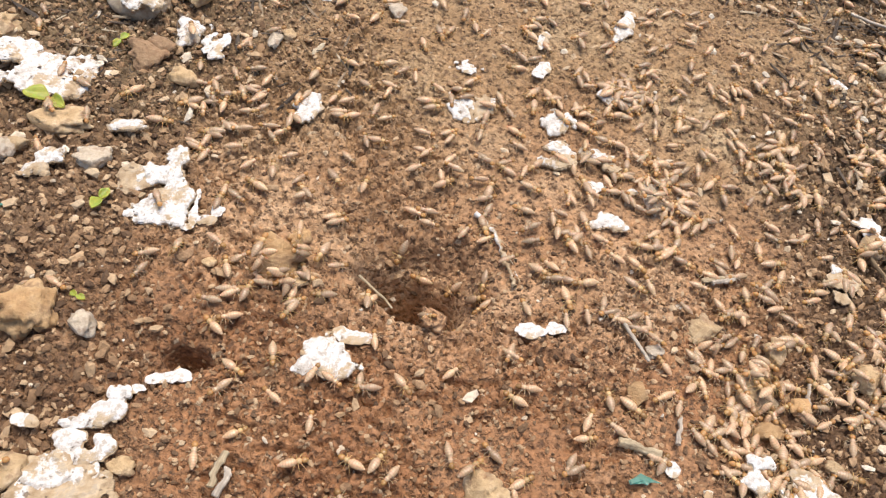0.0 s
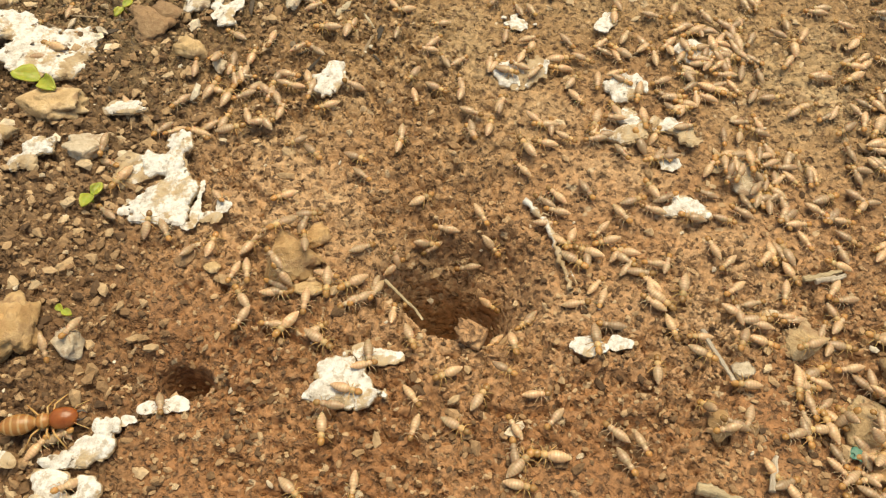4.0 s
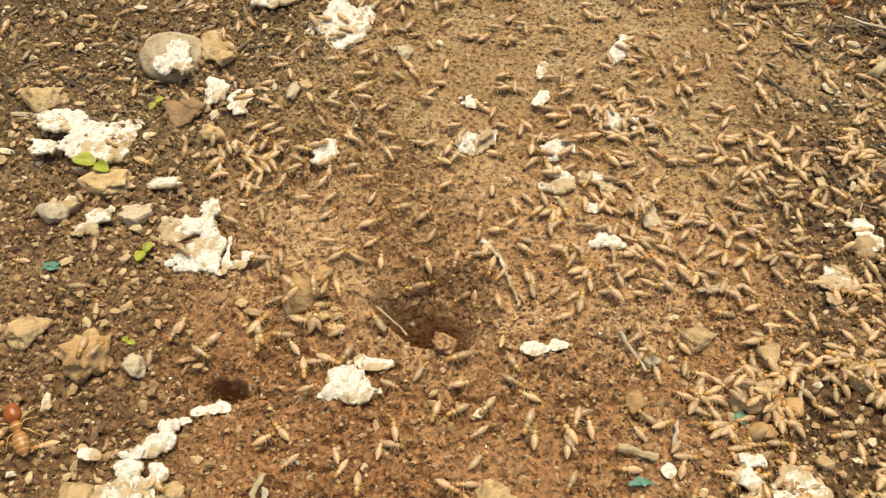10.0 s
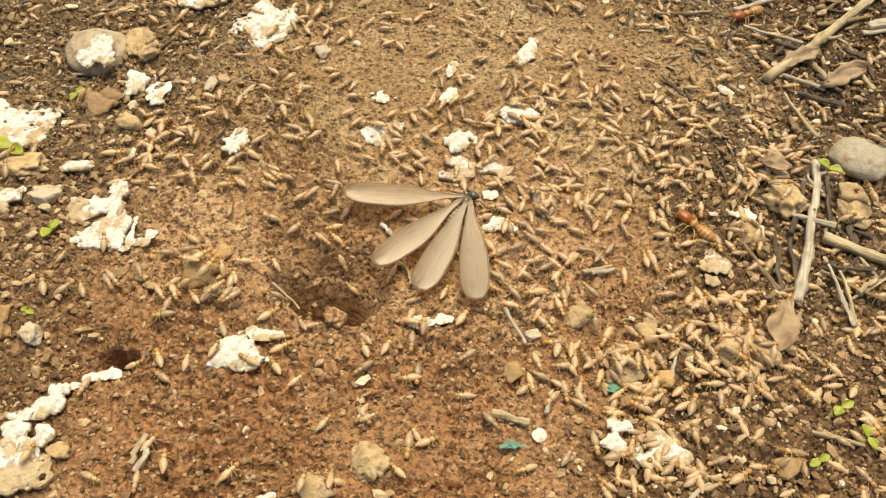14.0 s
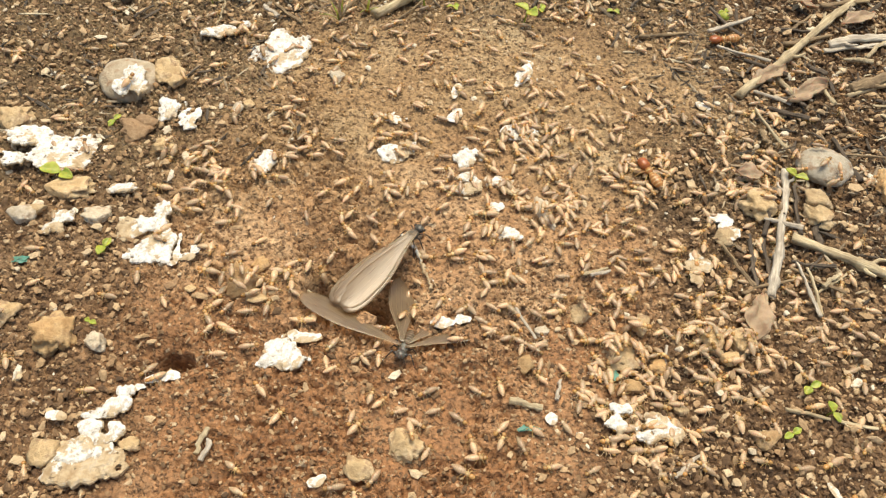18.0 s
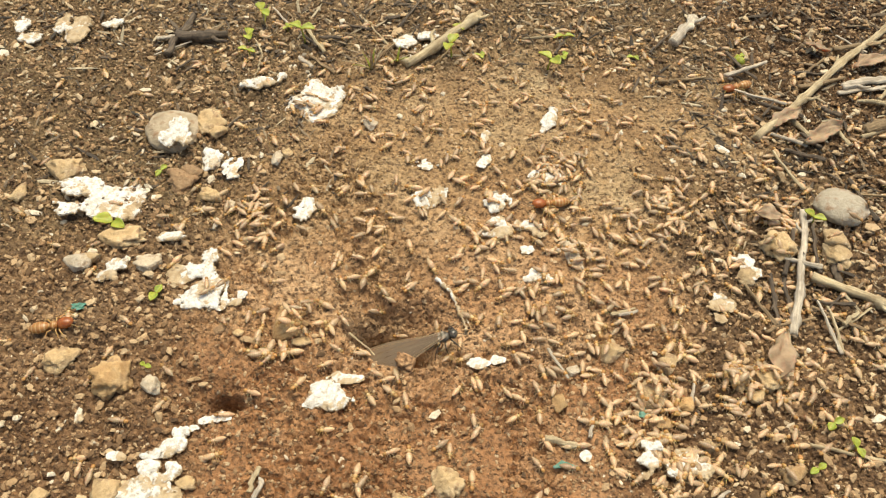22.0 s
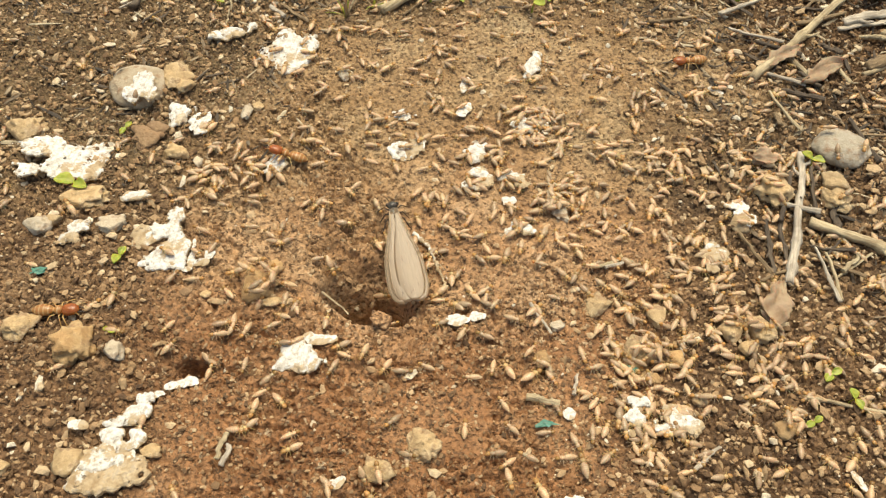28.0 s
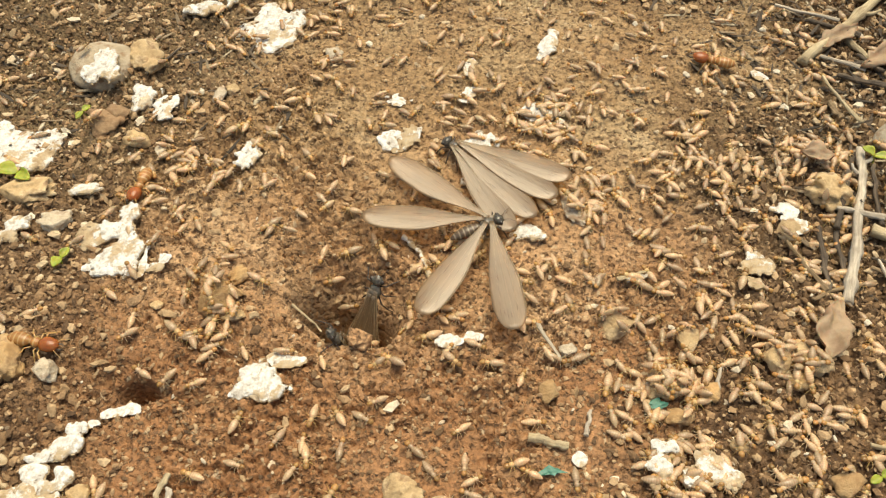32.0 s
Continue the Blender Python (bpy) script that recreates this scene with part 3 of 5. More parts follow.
KINDS = {"dust": "dusty brown rounded pebble half sunk in soil", "grey": "smooth grey-brown pebble half sunk in soil", "tan": "rough tan stone lying on the soil", "pale": "pale limestone pebble on the soil",
         "rust": "rusty orange-brown stone lying on the soil", "brown": "dark brown lump of hard earth", "clod": "reddish clay clod at the rim of the nest hole"}


def stone(x, y, length, width, rz, kind, seed):
    x, y, length, width = x / 1000, y / 1000, length / 1000, width / 1000
    v, f = SPHERES[4 if length > 0.006 else 3]
    soft = 0.1 if kind in ("grey", "dust") else 0.5
    if kind == "clod":
        x, y, length = 0.0062, -0.0094, 0.005
    v = lumps(v, seed, soft, 1.25 if soft < 0.2 else 1.7)
    if kind not in ("grey", "dust"):
        # flat broken faces
        rng = np.random.default_rng(seed)
        for _ in range(5):
            n = rng.normal(size=3)
            n /= np.linalg.norm(n)
            d = v @ n - rng.uniform(0.55, 0.8)
            v = v - np.outer(np.clip(d, 0, None) * 0.85, n)
    height = min(length, width) * (0.5 if kind in ("grey", "dust") else 0.62)
    v = v * np.array([length / 2, width / 2, height / 2]) * 0.94
    me = mesh_from("stone", v, f, SOIL if kind == "clod" else STONES[kind])
    ob = tagged(new("clay_clod" if kind == "clod" else "stone", me), KINDS[kind], "clod" if kind == "clod" else "stone", "stones on the soil")
    seat(ob, x, y, -height * (0.04 if kind in ("grey", "dust") else 0.15) - 0.0006 * float(humus_at(np.array(x), np.array(y))), rz)
    if kind == "clod":
        ob.location.z = float(coarse(np.array(x), np.array(y - 0.005))) + height * 0.05
    BUMPS.append((x, y, (length + width) / 4, height * 0.62))
    return ob


def twig(x, y, length, width, rz, wood, seed, lift=0.0, name="twig", label="dry twig lying on the soil"):
    x, y, length, width = x / 1000, y / 1000, length / 1000, width / 1000
    rng = np.random.default_rng(seed)
    rings, segs = 40, 9
    knots = rng.uniform(-0.45, 0.45, 2 + int(length / 0.006))
    s = np.linspace(-0.5, 0.5, rings)
    bend = rng.uniform(-0.03, 0.03) * length
    k = rng.uniform(0, 40)
    layers = [np.tile([[-length / 2, bend * 0.0, 0]], (segs, 1))]
    for u in s:
        r = width / 2 * (1 - 0.25 * (u + 0.5)) * (1 + 0.25 * float(vnoise(np.array(u * 9 + k), np.array(k))))
        r *= 1 + 0.22 * float(np.sum(np.exp(-((u - knots) * length / (0.45 * width)) ** 2)))
        cy = bend * (1 - 4 * u * u) + 0.6 * width * float(vnoise(np.array(u * 5 + k), np.array(k + 9))) + 0.2 * width * float(vnoise(np.array(u * 17 + k), np.array(k + 3)))
        a = np.arange(segs) * 2 * math.pi / segs
        rr = r * (1 + 0.16 * np.cos(3 * a + k + 2 * u))
        layers.append(np.stack([np.full(segs, u * length), cy + rr * np.cos(a), rr * 0.85 * np.sin(a)], -1))
    layers[0] = np.tile(layers[1].mean(0), (segs, 1))
    layers.append(np.tile(layers[-1].mean(0), (segs, 1)))
    me = mesh_from(name, np.concatenate(layers), grid_faces(len(layers), segs, True), wood)
    ob = tagged(new(name, me), label, name.split("_")[-1], "twigs and straws on the soil")
    if name == "twig" and length > 0.013:
        for n, u in enumerate(knots[:1 + int(length / 0.025)]):
            side, tip = (1 if n % 2 else -1), rng.uniform(1.0, 1.8) * width
            pts = [(u * length, side * 0.15 * width, 0), (u * length + 0.4 * tip, side * (0.3 * width + 0.45 * tip), 0.2 * width), (u * length + 0.9 * tip, side * (0.3 * width + 0.6 * tip), 0.3 * width)]
            part("stub", mesh_from("stub", *bent_tube(pts, 0.24 * width, 0.12 * width, 6), wood), ob)
    along = np.linspace(-0.5, 0.5, 9) * length
    under = coarse(x + along * math.cos(radians(rz)), y + along * math.sin(radians(rz)))
    slope, level = np.polyfit(along, under, 1)
    rest = 0.45 * float(np.max(under - slope * along - level))
    if name == "straw":
        slope, level, rest = 0.0, float(coarse(np.array(x - 0.004), np.array(y - 0.004))), 0.0
    ob.matrix_basis = pose(x, y, level + rest + width * 0.42 + lift + (0.0004 if name != "straw" else -0.0001), 0, -math.degrees(math.atan(slope)), rz)
    return ob


def leaf_blade(length, width, curl, droop, thick, seed=0, ragged=0.12, crumple=0.1):
    """A pointed blade along +x with a midrib fold, as a closed thin shell."""
    n, m = 14, 9
    u, v = np.meshgrid(np.linspace(0, 1, n), np.linspace(-1, 1, m), indexing="ij")
    w = width / 2 * (np.sin(np.pi * np.clip(u, 0.02, 0.98)) ** 0.7) * (1 + ragged * fbm(u * 6 + seed, np.sign(v) + seed, 3))
    x, y = u * length, v * w
    z = curl * (v * w) ** 2 / max(width, 1e-6) * 2 - droop * length * u * u + crumple * width * fbm(u * 3 + seed, v * 2 + seed, 2)
    top = np.stack([x, y, z + thick / 2], -1).reshape(-1, 3)
    low = np.stack([x, y, z - thick / 2], -1).reshape(-1, 3)
    f = grid_faces(n, m)
    k = n * m
    rim = [i * m for i in range(n)] + [(n - 1) * m + j for j in range(1, m)] + [i * m + m - 1 for i in range(n - 2, -1, -1)] + [j for j in range(m - 2, 0, -1)]
    side = np.array([[a, b, b + k, a + k] for a, b in zip(rim, rim[1:] + rim[:1])])
    return np.concatenate([top, low]), np.concatenate([f, f[:, ::-1] + k, side])


def dry_leaf(x, y, length, width, rz, seed):
    v, f = leaf_blade(length / 1000, width / 1000, 0.35, 0.06, 0.0003, seed, 0.9, 0.4)
    v[:, 0] -= length / 2000
    ob = tagged(new("dry_leaf", mesh_from("dry_leaf", v, f, DRY_LEAF)), "curled brown dry leaf scrap on the soil", "leaf", "dry leaves on the soil")
    return seat(ob, x / 1000, y / 1000, -0.0026, rz, 5, -4)


def seedling(x, y, size, rz, seed, leaves=2):
    """A tiny sprout: a thin stem and its first leaves."""
    size = size / 1000
    rng = np.random.default_rng(seed)
    root = tagged(new("seedling"), "tiny green seedling with two rounded seed leaves", "seedling", "seedlings in the soil")
    tall = size * rng.uniform(0.5, 0.9)
    rings, segs = 7, 6
    a = np.arange(segs) * 2 * math.pi / segs
    layers = []
    for u in np.linspace(0, 1, rings):
        r = size * 0.045 * (1 - 0.3 * u)
        layers.append(np.stack([r * np.cos(a) + 0.12 * size * u * u, r * np.sin(a), np.full(segs, u * tall - 0.001)], -1))
    part("stem", mesh_from("stem", np.concatenate(layers), grid_faces(rings, segs, True), GREEN), root)
    for k in range(leaves):
        v, f = leaf_blade(size * rng.uniform(0.5, 0.62), size * rng.uniform(0.36, 0.46), 0.5, 0.12, 0.00025, seed + k)
        leaf = part("seed_leaf", mesh_from("seed_leaf", v, f, GREEN), root)
        leaf.matrix_basis = pose(0.12 * size, 0, tall - 0.001, rng.uniform(-15, 15), rng.uniform(-25, 5), k * 360 / leaves + rng.uniform(-25, 25))
    return seat(root, x / 1000, y / 1000, 0.0, rz)


def plastic_scrap(x, y, length, width, rz, seed):
    v, f = SPHERES[2]
    v = lumps(v, seed, 1.2, 1.9) * np.array([length, width, min(length, width) * 0.4]) / 2300
    ob = tagged(new("plastic_scrap", mesh_from("plastic_scrap", v, f, TEAL, False)), "tiny scrap of teal plastic on the soil", "plastic scrap")
    return seat(ob, x / 1000, y / 1000, -0.0007, rz)


def rootlet():
    """A pale, knobbly thread of root that hangs along the rim of the hole."""
    rng = np.random.default_rng(141)
    u = np.linspace(0, 1, 26)
    x = np.interp(u, (0, 0.3, 0.65, 1), (12.6, 16.0, 17.7, 19.2)) + rng.normal(0, 0.15, 26)
    y = np.interp(u, (0, 0.3, 0.65, 1), (14.0, 10.0, 4.4, -0.9)) + rng.normal(0, 0.1, 26)
    z = surface_at(x / 1000, y / 1000) * 1000 + 0.45
    pts = np.stack([x, y, z], -1) / 1000
    v, f = bent_tube(pts, 0.00045, 0.0003, 7)
    v = v.reshape(26, 7, 3)
    v = pts[:, None] + (v - pts[:, None]) * rng.uniform(0.5, 1.6, (26, 1, 1)) * rng.uniform(0.8, 1.25, (26, 7, 1))
    ob = tagged(new("rootlet", mesh_from("rootlet", v.reshape(-1, 3), f, STAINED)), "pale knobbly thread of root along the nest hole's rim", "root")
    for n in (5, 11, 16, 21):
        a = pts[n]
        p, q = bent_tube([a, a + np.array([0.0005, 0.0006, 0.0002]), a + np.array([0.0014, 0.0008 - 0.0001 * n, 0.0001])], 0.0002, 0.0001, 5)
        part("side_root", mesh_from("side_root", p, q, STAINED), ob)
    return ob


chalk_flake(-67.9, 34.5, 0, 0, 0, 1, lobes=[(-6.6, 4.9, 5.6, 3.4), (0.4, 1.1, 4.8, 3.8), (6.2, 2.0, 3.7, 4.4), (1.4, -2.7, 6.2, 3.0), (-7.5, -3.0, 3.3, 2.5), (6.1, -2.3, 3.4, 3.2)])
chalk_flake(-20.6, 74.3, 0, 0, 0, 2, lobes=[(-4.6, -0.5, 4.0, 3.2), (-0.6, 3.7, 4.2, 4.5), (4.1, 0.7, 4.5, 5.2), (1.1, -3.9, 4.4, 3.3)])
chalk_flake(-34.7, 81.3, 0, 0, 0, 3, True, lobes=[(-3.7, -1.8, 3.1, 1.4), (0.3, -0.3, 3.5, 1.6), (3.5, 2.2, 2.2, 1.4)])
chalk_flake(-54.0, 56.2, 0, 0, 0, 4, lift=0.0028, lobes=[(-0.0, 2.3, 3.0, 3.3), (-1.8, -0.9, 2.5, 2.7), (1.8, -1.4, 1.9, 1.7)])
chalk_flake(-44.6, 49.8, 0, 0, 0, 5, lobes=[(0.6, 1.4, 2.8, 2.0), (-0.6, -1.4, 1.5, 2.8)])
chalk_flake(-38.2, 46.9, 0, 0, 0, 6, lobes=[(-0.5, -1.1, 1.9, 2.5), (0.5, 1.1, 1.5, 1.8)])
chalk_flake(-40.2, 11.1, 0, 0, 0, 7, heap=1.2, coated=4, lobes=[(1.5, 6.0, 1.5, 1.7), (-0.3, 1.9, 3.3, 2.7), (2.3, -2.5, 3.4, 3.8), (0.8, -6.2, 5.0, 1.9), (-4.4, 0.8, 3.3, 2.7)])
chalk_flake(-34.4, 5.6, 0, 0, 0, 8, lobes=[(0.4, 2.3, 0.5, 3.1), (0.3, -0.2, 0.6, 2.3), (-0.6, -2.1, 0.9, 1.3)])
chalk_flake(-31.1, 5.9, 0, 0, 0, 9, lobes=[(-0.7, -1.1, 1.5, 1.1), (0.7, 1.1, 1.2, 1.0)])
chalk_flake(-60.2, 13.0, 0, 0, 0, 10, True, lobes=[(0.9, 1.5, 2.4, 1.5), (-0.9, -1.5, 2.0, 1.5)])
chalk_flake(-48.8, 22.7, 0, 0, 0, 11, True, lobes=[(-1.2, 0.3, 2.4, 1.5), (1.2, -0.3, 1.5, 0.9)])
chalk_flake(-18.7, 31.8, 7.7, 6.8, 34, 12)
chalk_flake(12.1, 37.9, 0, 0, 0, 13, lobes=[(-1.6, -1.0, 3.5, 2.9), (1.6, 1.0, 2.1, 2.7)])
chalk_flake(27.9, 36.0, 0, 0, 0, 14, lobes=[(-0.8, -1.2, 2.4, 2.3), (0.8, 1.2, 1.3, 1.5)])
chalk_flake(27.3, 28.2, 0, 0, 0, 15, True, lobes=[(0.1, 1.7, 2.5, 1.4), (-0.1, -1.7, 2.9, 1.4)])
chalk_flake(35.1, 28.4, 0, 0, 0, 16, True, lobes=[(1.6, -0.5, 2.1, 2.4), (-1.6, 0.5, 2.2, 1.3)])
chalk_flake(40.7, 44.6, 0, 0, 0, 17, lobes=[(-0.1, -0.6, 3.1, 2.6), (-3.0, 0.8, 1.4, 1.2), (3.0, -0.2, 1.3, 1.1)])
chalk_flake(36.0, 13.2, 0, 0, 0, 18, lobes=[(0.0, 1.0, 2.3, 1.5), (1.6, -0.7, 1.9, 1.2), (-1.7, -0.3, 1.1, 0.8)])
chalk_flake(6.9, 99.1, 0, 0, 0, 19, lobes=[(-2.8, 1.1, 3.6, 3.4), (3.1, 3.2, 3.2, 2.1), (-0.4, -4.3, 1.3, 2.1)])
chalk_flake(42.8, 65.5, 12.1, 4.4, 64, 20)
chalk_flake(-10.3, -18.5, 0, 0, 0, 21, lobes=[(-0.1, 1.4, 3.1, 3.0), (2.8, -0.4, 2.7, 2.4), (-2.7, -1.0, 2.2, 1.5)])
chalk_flake(-6.2, -13.4, 0, 0, 0, 22, True, lobes=[(1.3, -0.4, 2.4, 1.1), (-1.3, 0.4, 1.3, 0.7)])
chalk_flake(20.6, -9.9, 0, 0, 0, 23, lobes=[(0, 0, 2.0, 1.1)])
chalk_flake(25.2, -9.3, 0, 0, 8, 223, lobes=[(-0.6, 0, 1.6, 0.7), (0.8, 0.1, 1.4, 0.6)])
chalk_flake(52.9, -31.8, 0, 0, 0, 24, lift=0.0008, lobes=[(1.3, 2.8, 2.2, 1.5), (-0.1, -0.1, 2.2, 2.0), (-1.0, -3.0, 1.4, 1.2)])
chalk_flake(76.3, 5.8, 0, 0, 0, 25, True, lobes=[(0.0, 3.3, 2.0, 1.7), (0.6, 0.1, 3.0, 2.1), (-0.7, -3.4, 1.4, 1.6)])
chalk_flake(85.9, 17.4, 0, 0, 0, 26, lobes=[(-0.5, 1.6, 1.8, 1.9), (0.5, -1.6, 2.1, 2.3)])
chalk_flake(88.1, 55.5, 5.0, 4.2, -32, 27, True)
chalk_flake(-108.5, 103.8, 0, 0, 0, 201, lobes=[(2.1, -2.9, 3.5, 2.7), (-2.1, 2.9, 2.3, 3.2)])
chalk_flake(-84.9, 109.1, 0, 0, 0, 203, lobes=[(0.0, 0.0, 3.1, 2.6)])
chalk_flake(-48.7, -30.7, 1.4, 3.6, 75, 29)
chalk_flake(33.7, 21.0, 3.7, 3.1, -39, 30)
chalk_flake(40.7, 21.6, 2.1, 1.8, 1, 31, True)
chalk_flake(10.2, 48.4, 5.4, 5.8, -40, 32)
chalk_flake(25.4, 58.6, 5.3, 1.8, 74, 33)
chalk_flake(25.0, 50.0, 4.9, 2.2, 66, 34)
chalk_flake(90.0, -44.6, 4.5, 2.0, -77, 35, True)
chalk_flake(41.3, -30.6, 1.9, 2.0, -1, 36)
chalk_flake(-0.5, -42.8, 3.3, 2.3, 30, 37)
chalk_flake(40.7, -47.6, 3.9, 3.1, -33, 38)
stone(-56.8, 61.6, 15.9, 16.2, 0, "dust", 39)
stone(-47.8, 63.8, 8.7, 7.8, -27, "tan", 40)
stone(-44.9, 60.4, 5.1, 4.6, 0, "tan", 41)
stone(-80.6, 46.7, 8.9, 9.6, 15, "tan", 42)
chalk_flake(-96.0, 106.1, 0, 0, 0, 28, True, heap=1.5, lobes=[(-3.4, 3.0, 2.5, 4.1), (1.9, 0.5, 3.6, 5.4), (1.5, -3.5, 3.0, 2.8)])
stone(-89.4, 38.3, 4.7, 6.2, -1, "tan", 44)
stone(-60.5, 22.9, 11.2, 7.3, -1, "tan", 45)
stone(-68.5, 15.6, 5.6, 6.8, 13, "pale", 46)
stone(-52.4, 14.7, 6.5, 5.5, -1, "pale", 47)
stone(-50.6, 42.7, 6.8, 8.2, -1, "brown", 48)
stone(-42.2, 36.7, 5.6, 5.1, -1, "tan", 49)
stone(-53.0, -14.4, 8.5, 8.5, 18, "rust", 50)
stone(-45.4, -15.8, 4.6, 4.7, -1, "pale", 51)
stone(-19.7, -0.1, 9.2, 8.4, -13, "rust", 52)
stone(-16.4, 3.7, 4.5, 4.1, 25, "rust", 53)
chalk_flake(-42.0, -38.9, 0, 0, 0, 54, True, heap=2.0, coated=1, lobes=[(-2.6, 1.6, 4.7, 2.7), (2.2, -1.2, 4.4, 3.1), (-2.8, -2.3, 4.1, 2.5), (3.2, 1.9, 3.2, 1.6)])
stone(-48.9, -37.6, 5.9, 7.1, 23, "tan", 55)
chalk_flake(-39.6, -28.1, 0, 0, 0, 56, lobes=[(-0.1, -0.1, 3.0, 1.7), (1.5, 1.7, 1.6, 1.1), (-1.4, -1.6, 2.0, 1.1)])
chalk_flake(-40.1, -33.4, 0, 0, 0, 57, lobes=[(-1.9, 0.7, 2.1, 1.5), (-0.4, -1.3, 2.6, 0.9), (2.3, 0.7, 1.3, 1.1)])
chalk_flake(-39.4, -36.9, 4.4, 2.9, 0, 58)
chalk_flake(-32.2, -22.5, 0, 0, 0, 59, lobes=[(1.2, 0.3, 2.5, 0.9), (-1.2, -0.6, 1.6, 0.7)])
chalk_flake(-35.8, -24.9, 0, 0, 0, 60, lobes=[(0.6, 0.5, 1.1, 0.5), (-0.6, -0.5, 0.9, 0.4)])
stone(-61.8, -38.1, 3.6, 3.5, -1, "tan", 61)
stone(-34.8, -35.8, 4.2, 3.2, 10, "tan", 62)
stone(2.9, -8.6, 9.0, 5.2, -1, "clod", 63)
chalk_flake(60.8, -33.7, 0, 0, 0, 64, True, heap=1.5, lobes=[(0.1, 1.4, 3.1, 2.6), (1.9, -0.4, 2.0, 1.4), (-2.1, -1.0, 1.3, 1.1)])
stone(113.1, 35.5, 13.9, 12.5, -23, "grey", 65)
stone(94.8, 23.5, 8.0, 8.7, 12, "tan", 66)
stone(108.3, 24.5, 8.9, 6.6, -1, "tan", 67)
stone(126.9, 29.5, 6.6, 13.1, -1, "rust", 68)
stone(57.1, -16.1, 7.7, 6.3, 21, "tan", 69)
stone(50.1, -6.4, 6.1, 5.1, -13, "tan", 70)
stone(37.3, -18.9, 4.6, 4.2, 58, "rust", 71)
stone(14.2, -36.1, 6.8, 6.3, -1, "tan", 72)
stone(5.9, -40.9, 4.6, 6.4, 62, "tan", 73)
stone(81.9, -13.1, 6.3, 6.0, 0, "tan", 74)
stone(75.8, -12.7, 5.3, 5.7, -26, "tan", 75)
stone(80.4, -34.7, 4.8, 4.7, 0, "rust", 76)
stone(61.9, -9.0, 4.6, 5.0, 0, "tan", 77)
stone(64.0, -18.3, 4.8, 3.6, 21, "rust", 78)
stone(-64.5, -10.1, 7.4, 5.2, 13, "tan", 79)
stone(-27.9, 50.3, 3.0, 5.3, 0, "pale", 80)
stone(-25.6, 52.3, 2.8, 3.7, 0, "tan", 81)
stone(-43.4, 48.6, 3.8, 4.9, 0, "pale", 82)
stone(-48.9, 67.4, 6.4, 6.0, 0, "tan", 83)
stone(84.6, 14.9, 4.9, 6.5, 1, "tan", 84)
stone(78.1, -16.9, 4.3, 3.9, 0, "tan", 85)
stone(57.8, -23.0, 5.6, 3.7, -11, "rust", 86)
stone(-33.5, -2.2, 3.0, 2.3, 13, "brown", 87)
stone(-16.1, -4.7, 4.3, 2.7, 1, "tan", 88)
stone(-29.7, -3.0, 2.7, 1.8, 23, "tan", 89)
stone(-66.3, 17.3, 3.4, 5.1, 111, "tan", 90)
stone(-48.7, 44.8, 5.7, 6.1, 5, "brown", 91)
stone(-37.3, 34.0, 2.4, 3.3, 5, "pale", 92)
stone(66.2, -28.3, 2.7, 2.6, -1, "tan", 93)
stone(107.3, 20.4, 7.6, 6.9, -2, "tan", 94)
stone(41.1, -11.4, 2.9, 2.9, -1, "pale", 95)
stone(44.5, 20.7, 9.2, 4.0, -72, "pale", 96)
stone(-5.1, 64.8, 3.8, 5.2, -2, "pale", 97)
twig(97.3, 16.3, 36.9, 2.0, 71, BLEACHED, 98)
twig(113.0, 7.4, 30.0, 2.4, -27, STRAW, 99)
twig(125.3, 85.0, 74.4, 2.3, 43, STRAW, 100)
twig(15.2, 101.3, 33.9, 3.0, 47, STRAW, 101)
twig(137.4, 82.3, 19.3, 2.4, 7, BLEACHED, 102)
twig(136.2, 65.3, 16.2, 2.9, 16, BARK, 103)
twig(106.3, 16.7, 9.4, 1.7, -94, DARK_WOOD, 104)
twig(94.5, -30.0, 17.3, 0.8, -13, STRAW, 105)
twig(38.0, -9.9, 8.2, 0.7, -64, BLEACHED, 106)
twig(89.8, 8.7, 14.8, 1.1, -98, DARK_WOOD, 107)
twig(87.7, 107.5, 16.6, 3.0, 55, BLEACHED, 108)
twig(-64.0, 104.9, 22.6, 2.3, 82, DARK_WOOD, 109)
twig(93.1, 8.3, 13.5, 1.0, -97, DARK_WOOD, 110)
twig(65.5, -16.2, 5.2, 0.8, 74, BLEACHED, 111)
twig(83.0, 84.2, 14.7, 1.1, 13, BARK, 112)
twig(54.2, 4.5, 6.4, 0.8, 22, STRAW, 113)
twig(64.8, -39.9, 6.9, 0.8, 37, BLEACHED, 114)
twig(55.3, 4.1, 5.0, 0.9, 19, BLEACHED, 115)
twig(36.6, -28.2, 6.3, 1.4, -10, STRAW, 116)
twig(43.2, -24.6, 4.6, 0.8, 78, BLEACHED, 117)
twig(-20.8, -37.5, 4.0, 1.1, 69, BLEACHED, 118)
twig(-21.8, -35.7, 5.1, 1.1, 79, STRAW, 119)
dry_leaf(86.2, -7.4, 12.3, 5.2, 67, 120)
dry_leaf(138.5, 90.3, 12.8, 4.1, 26, 121)
dry_leaf(125.3, 97.3, 8.2, 4.2, -36, 122)
dry_leaf(115.8, 60.3, 14.4, 5.1, 29, 123)
dry_leaf(107.5, 67.1, 13.3, 3.5, 34, 124)
dry_leaf(93.8, 32.1, 6.3, 3.5, -15, 125)
seedling(-64.0, 27.0, 7.4, 342, 126)
seedling(-49.2, 6.2, 4.3, 59, 127)
seedling(104.7, 30.5, 4.8, 136, 128)
seedling(92.5, -23.3, 3.8, 213, 129)
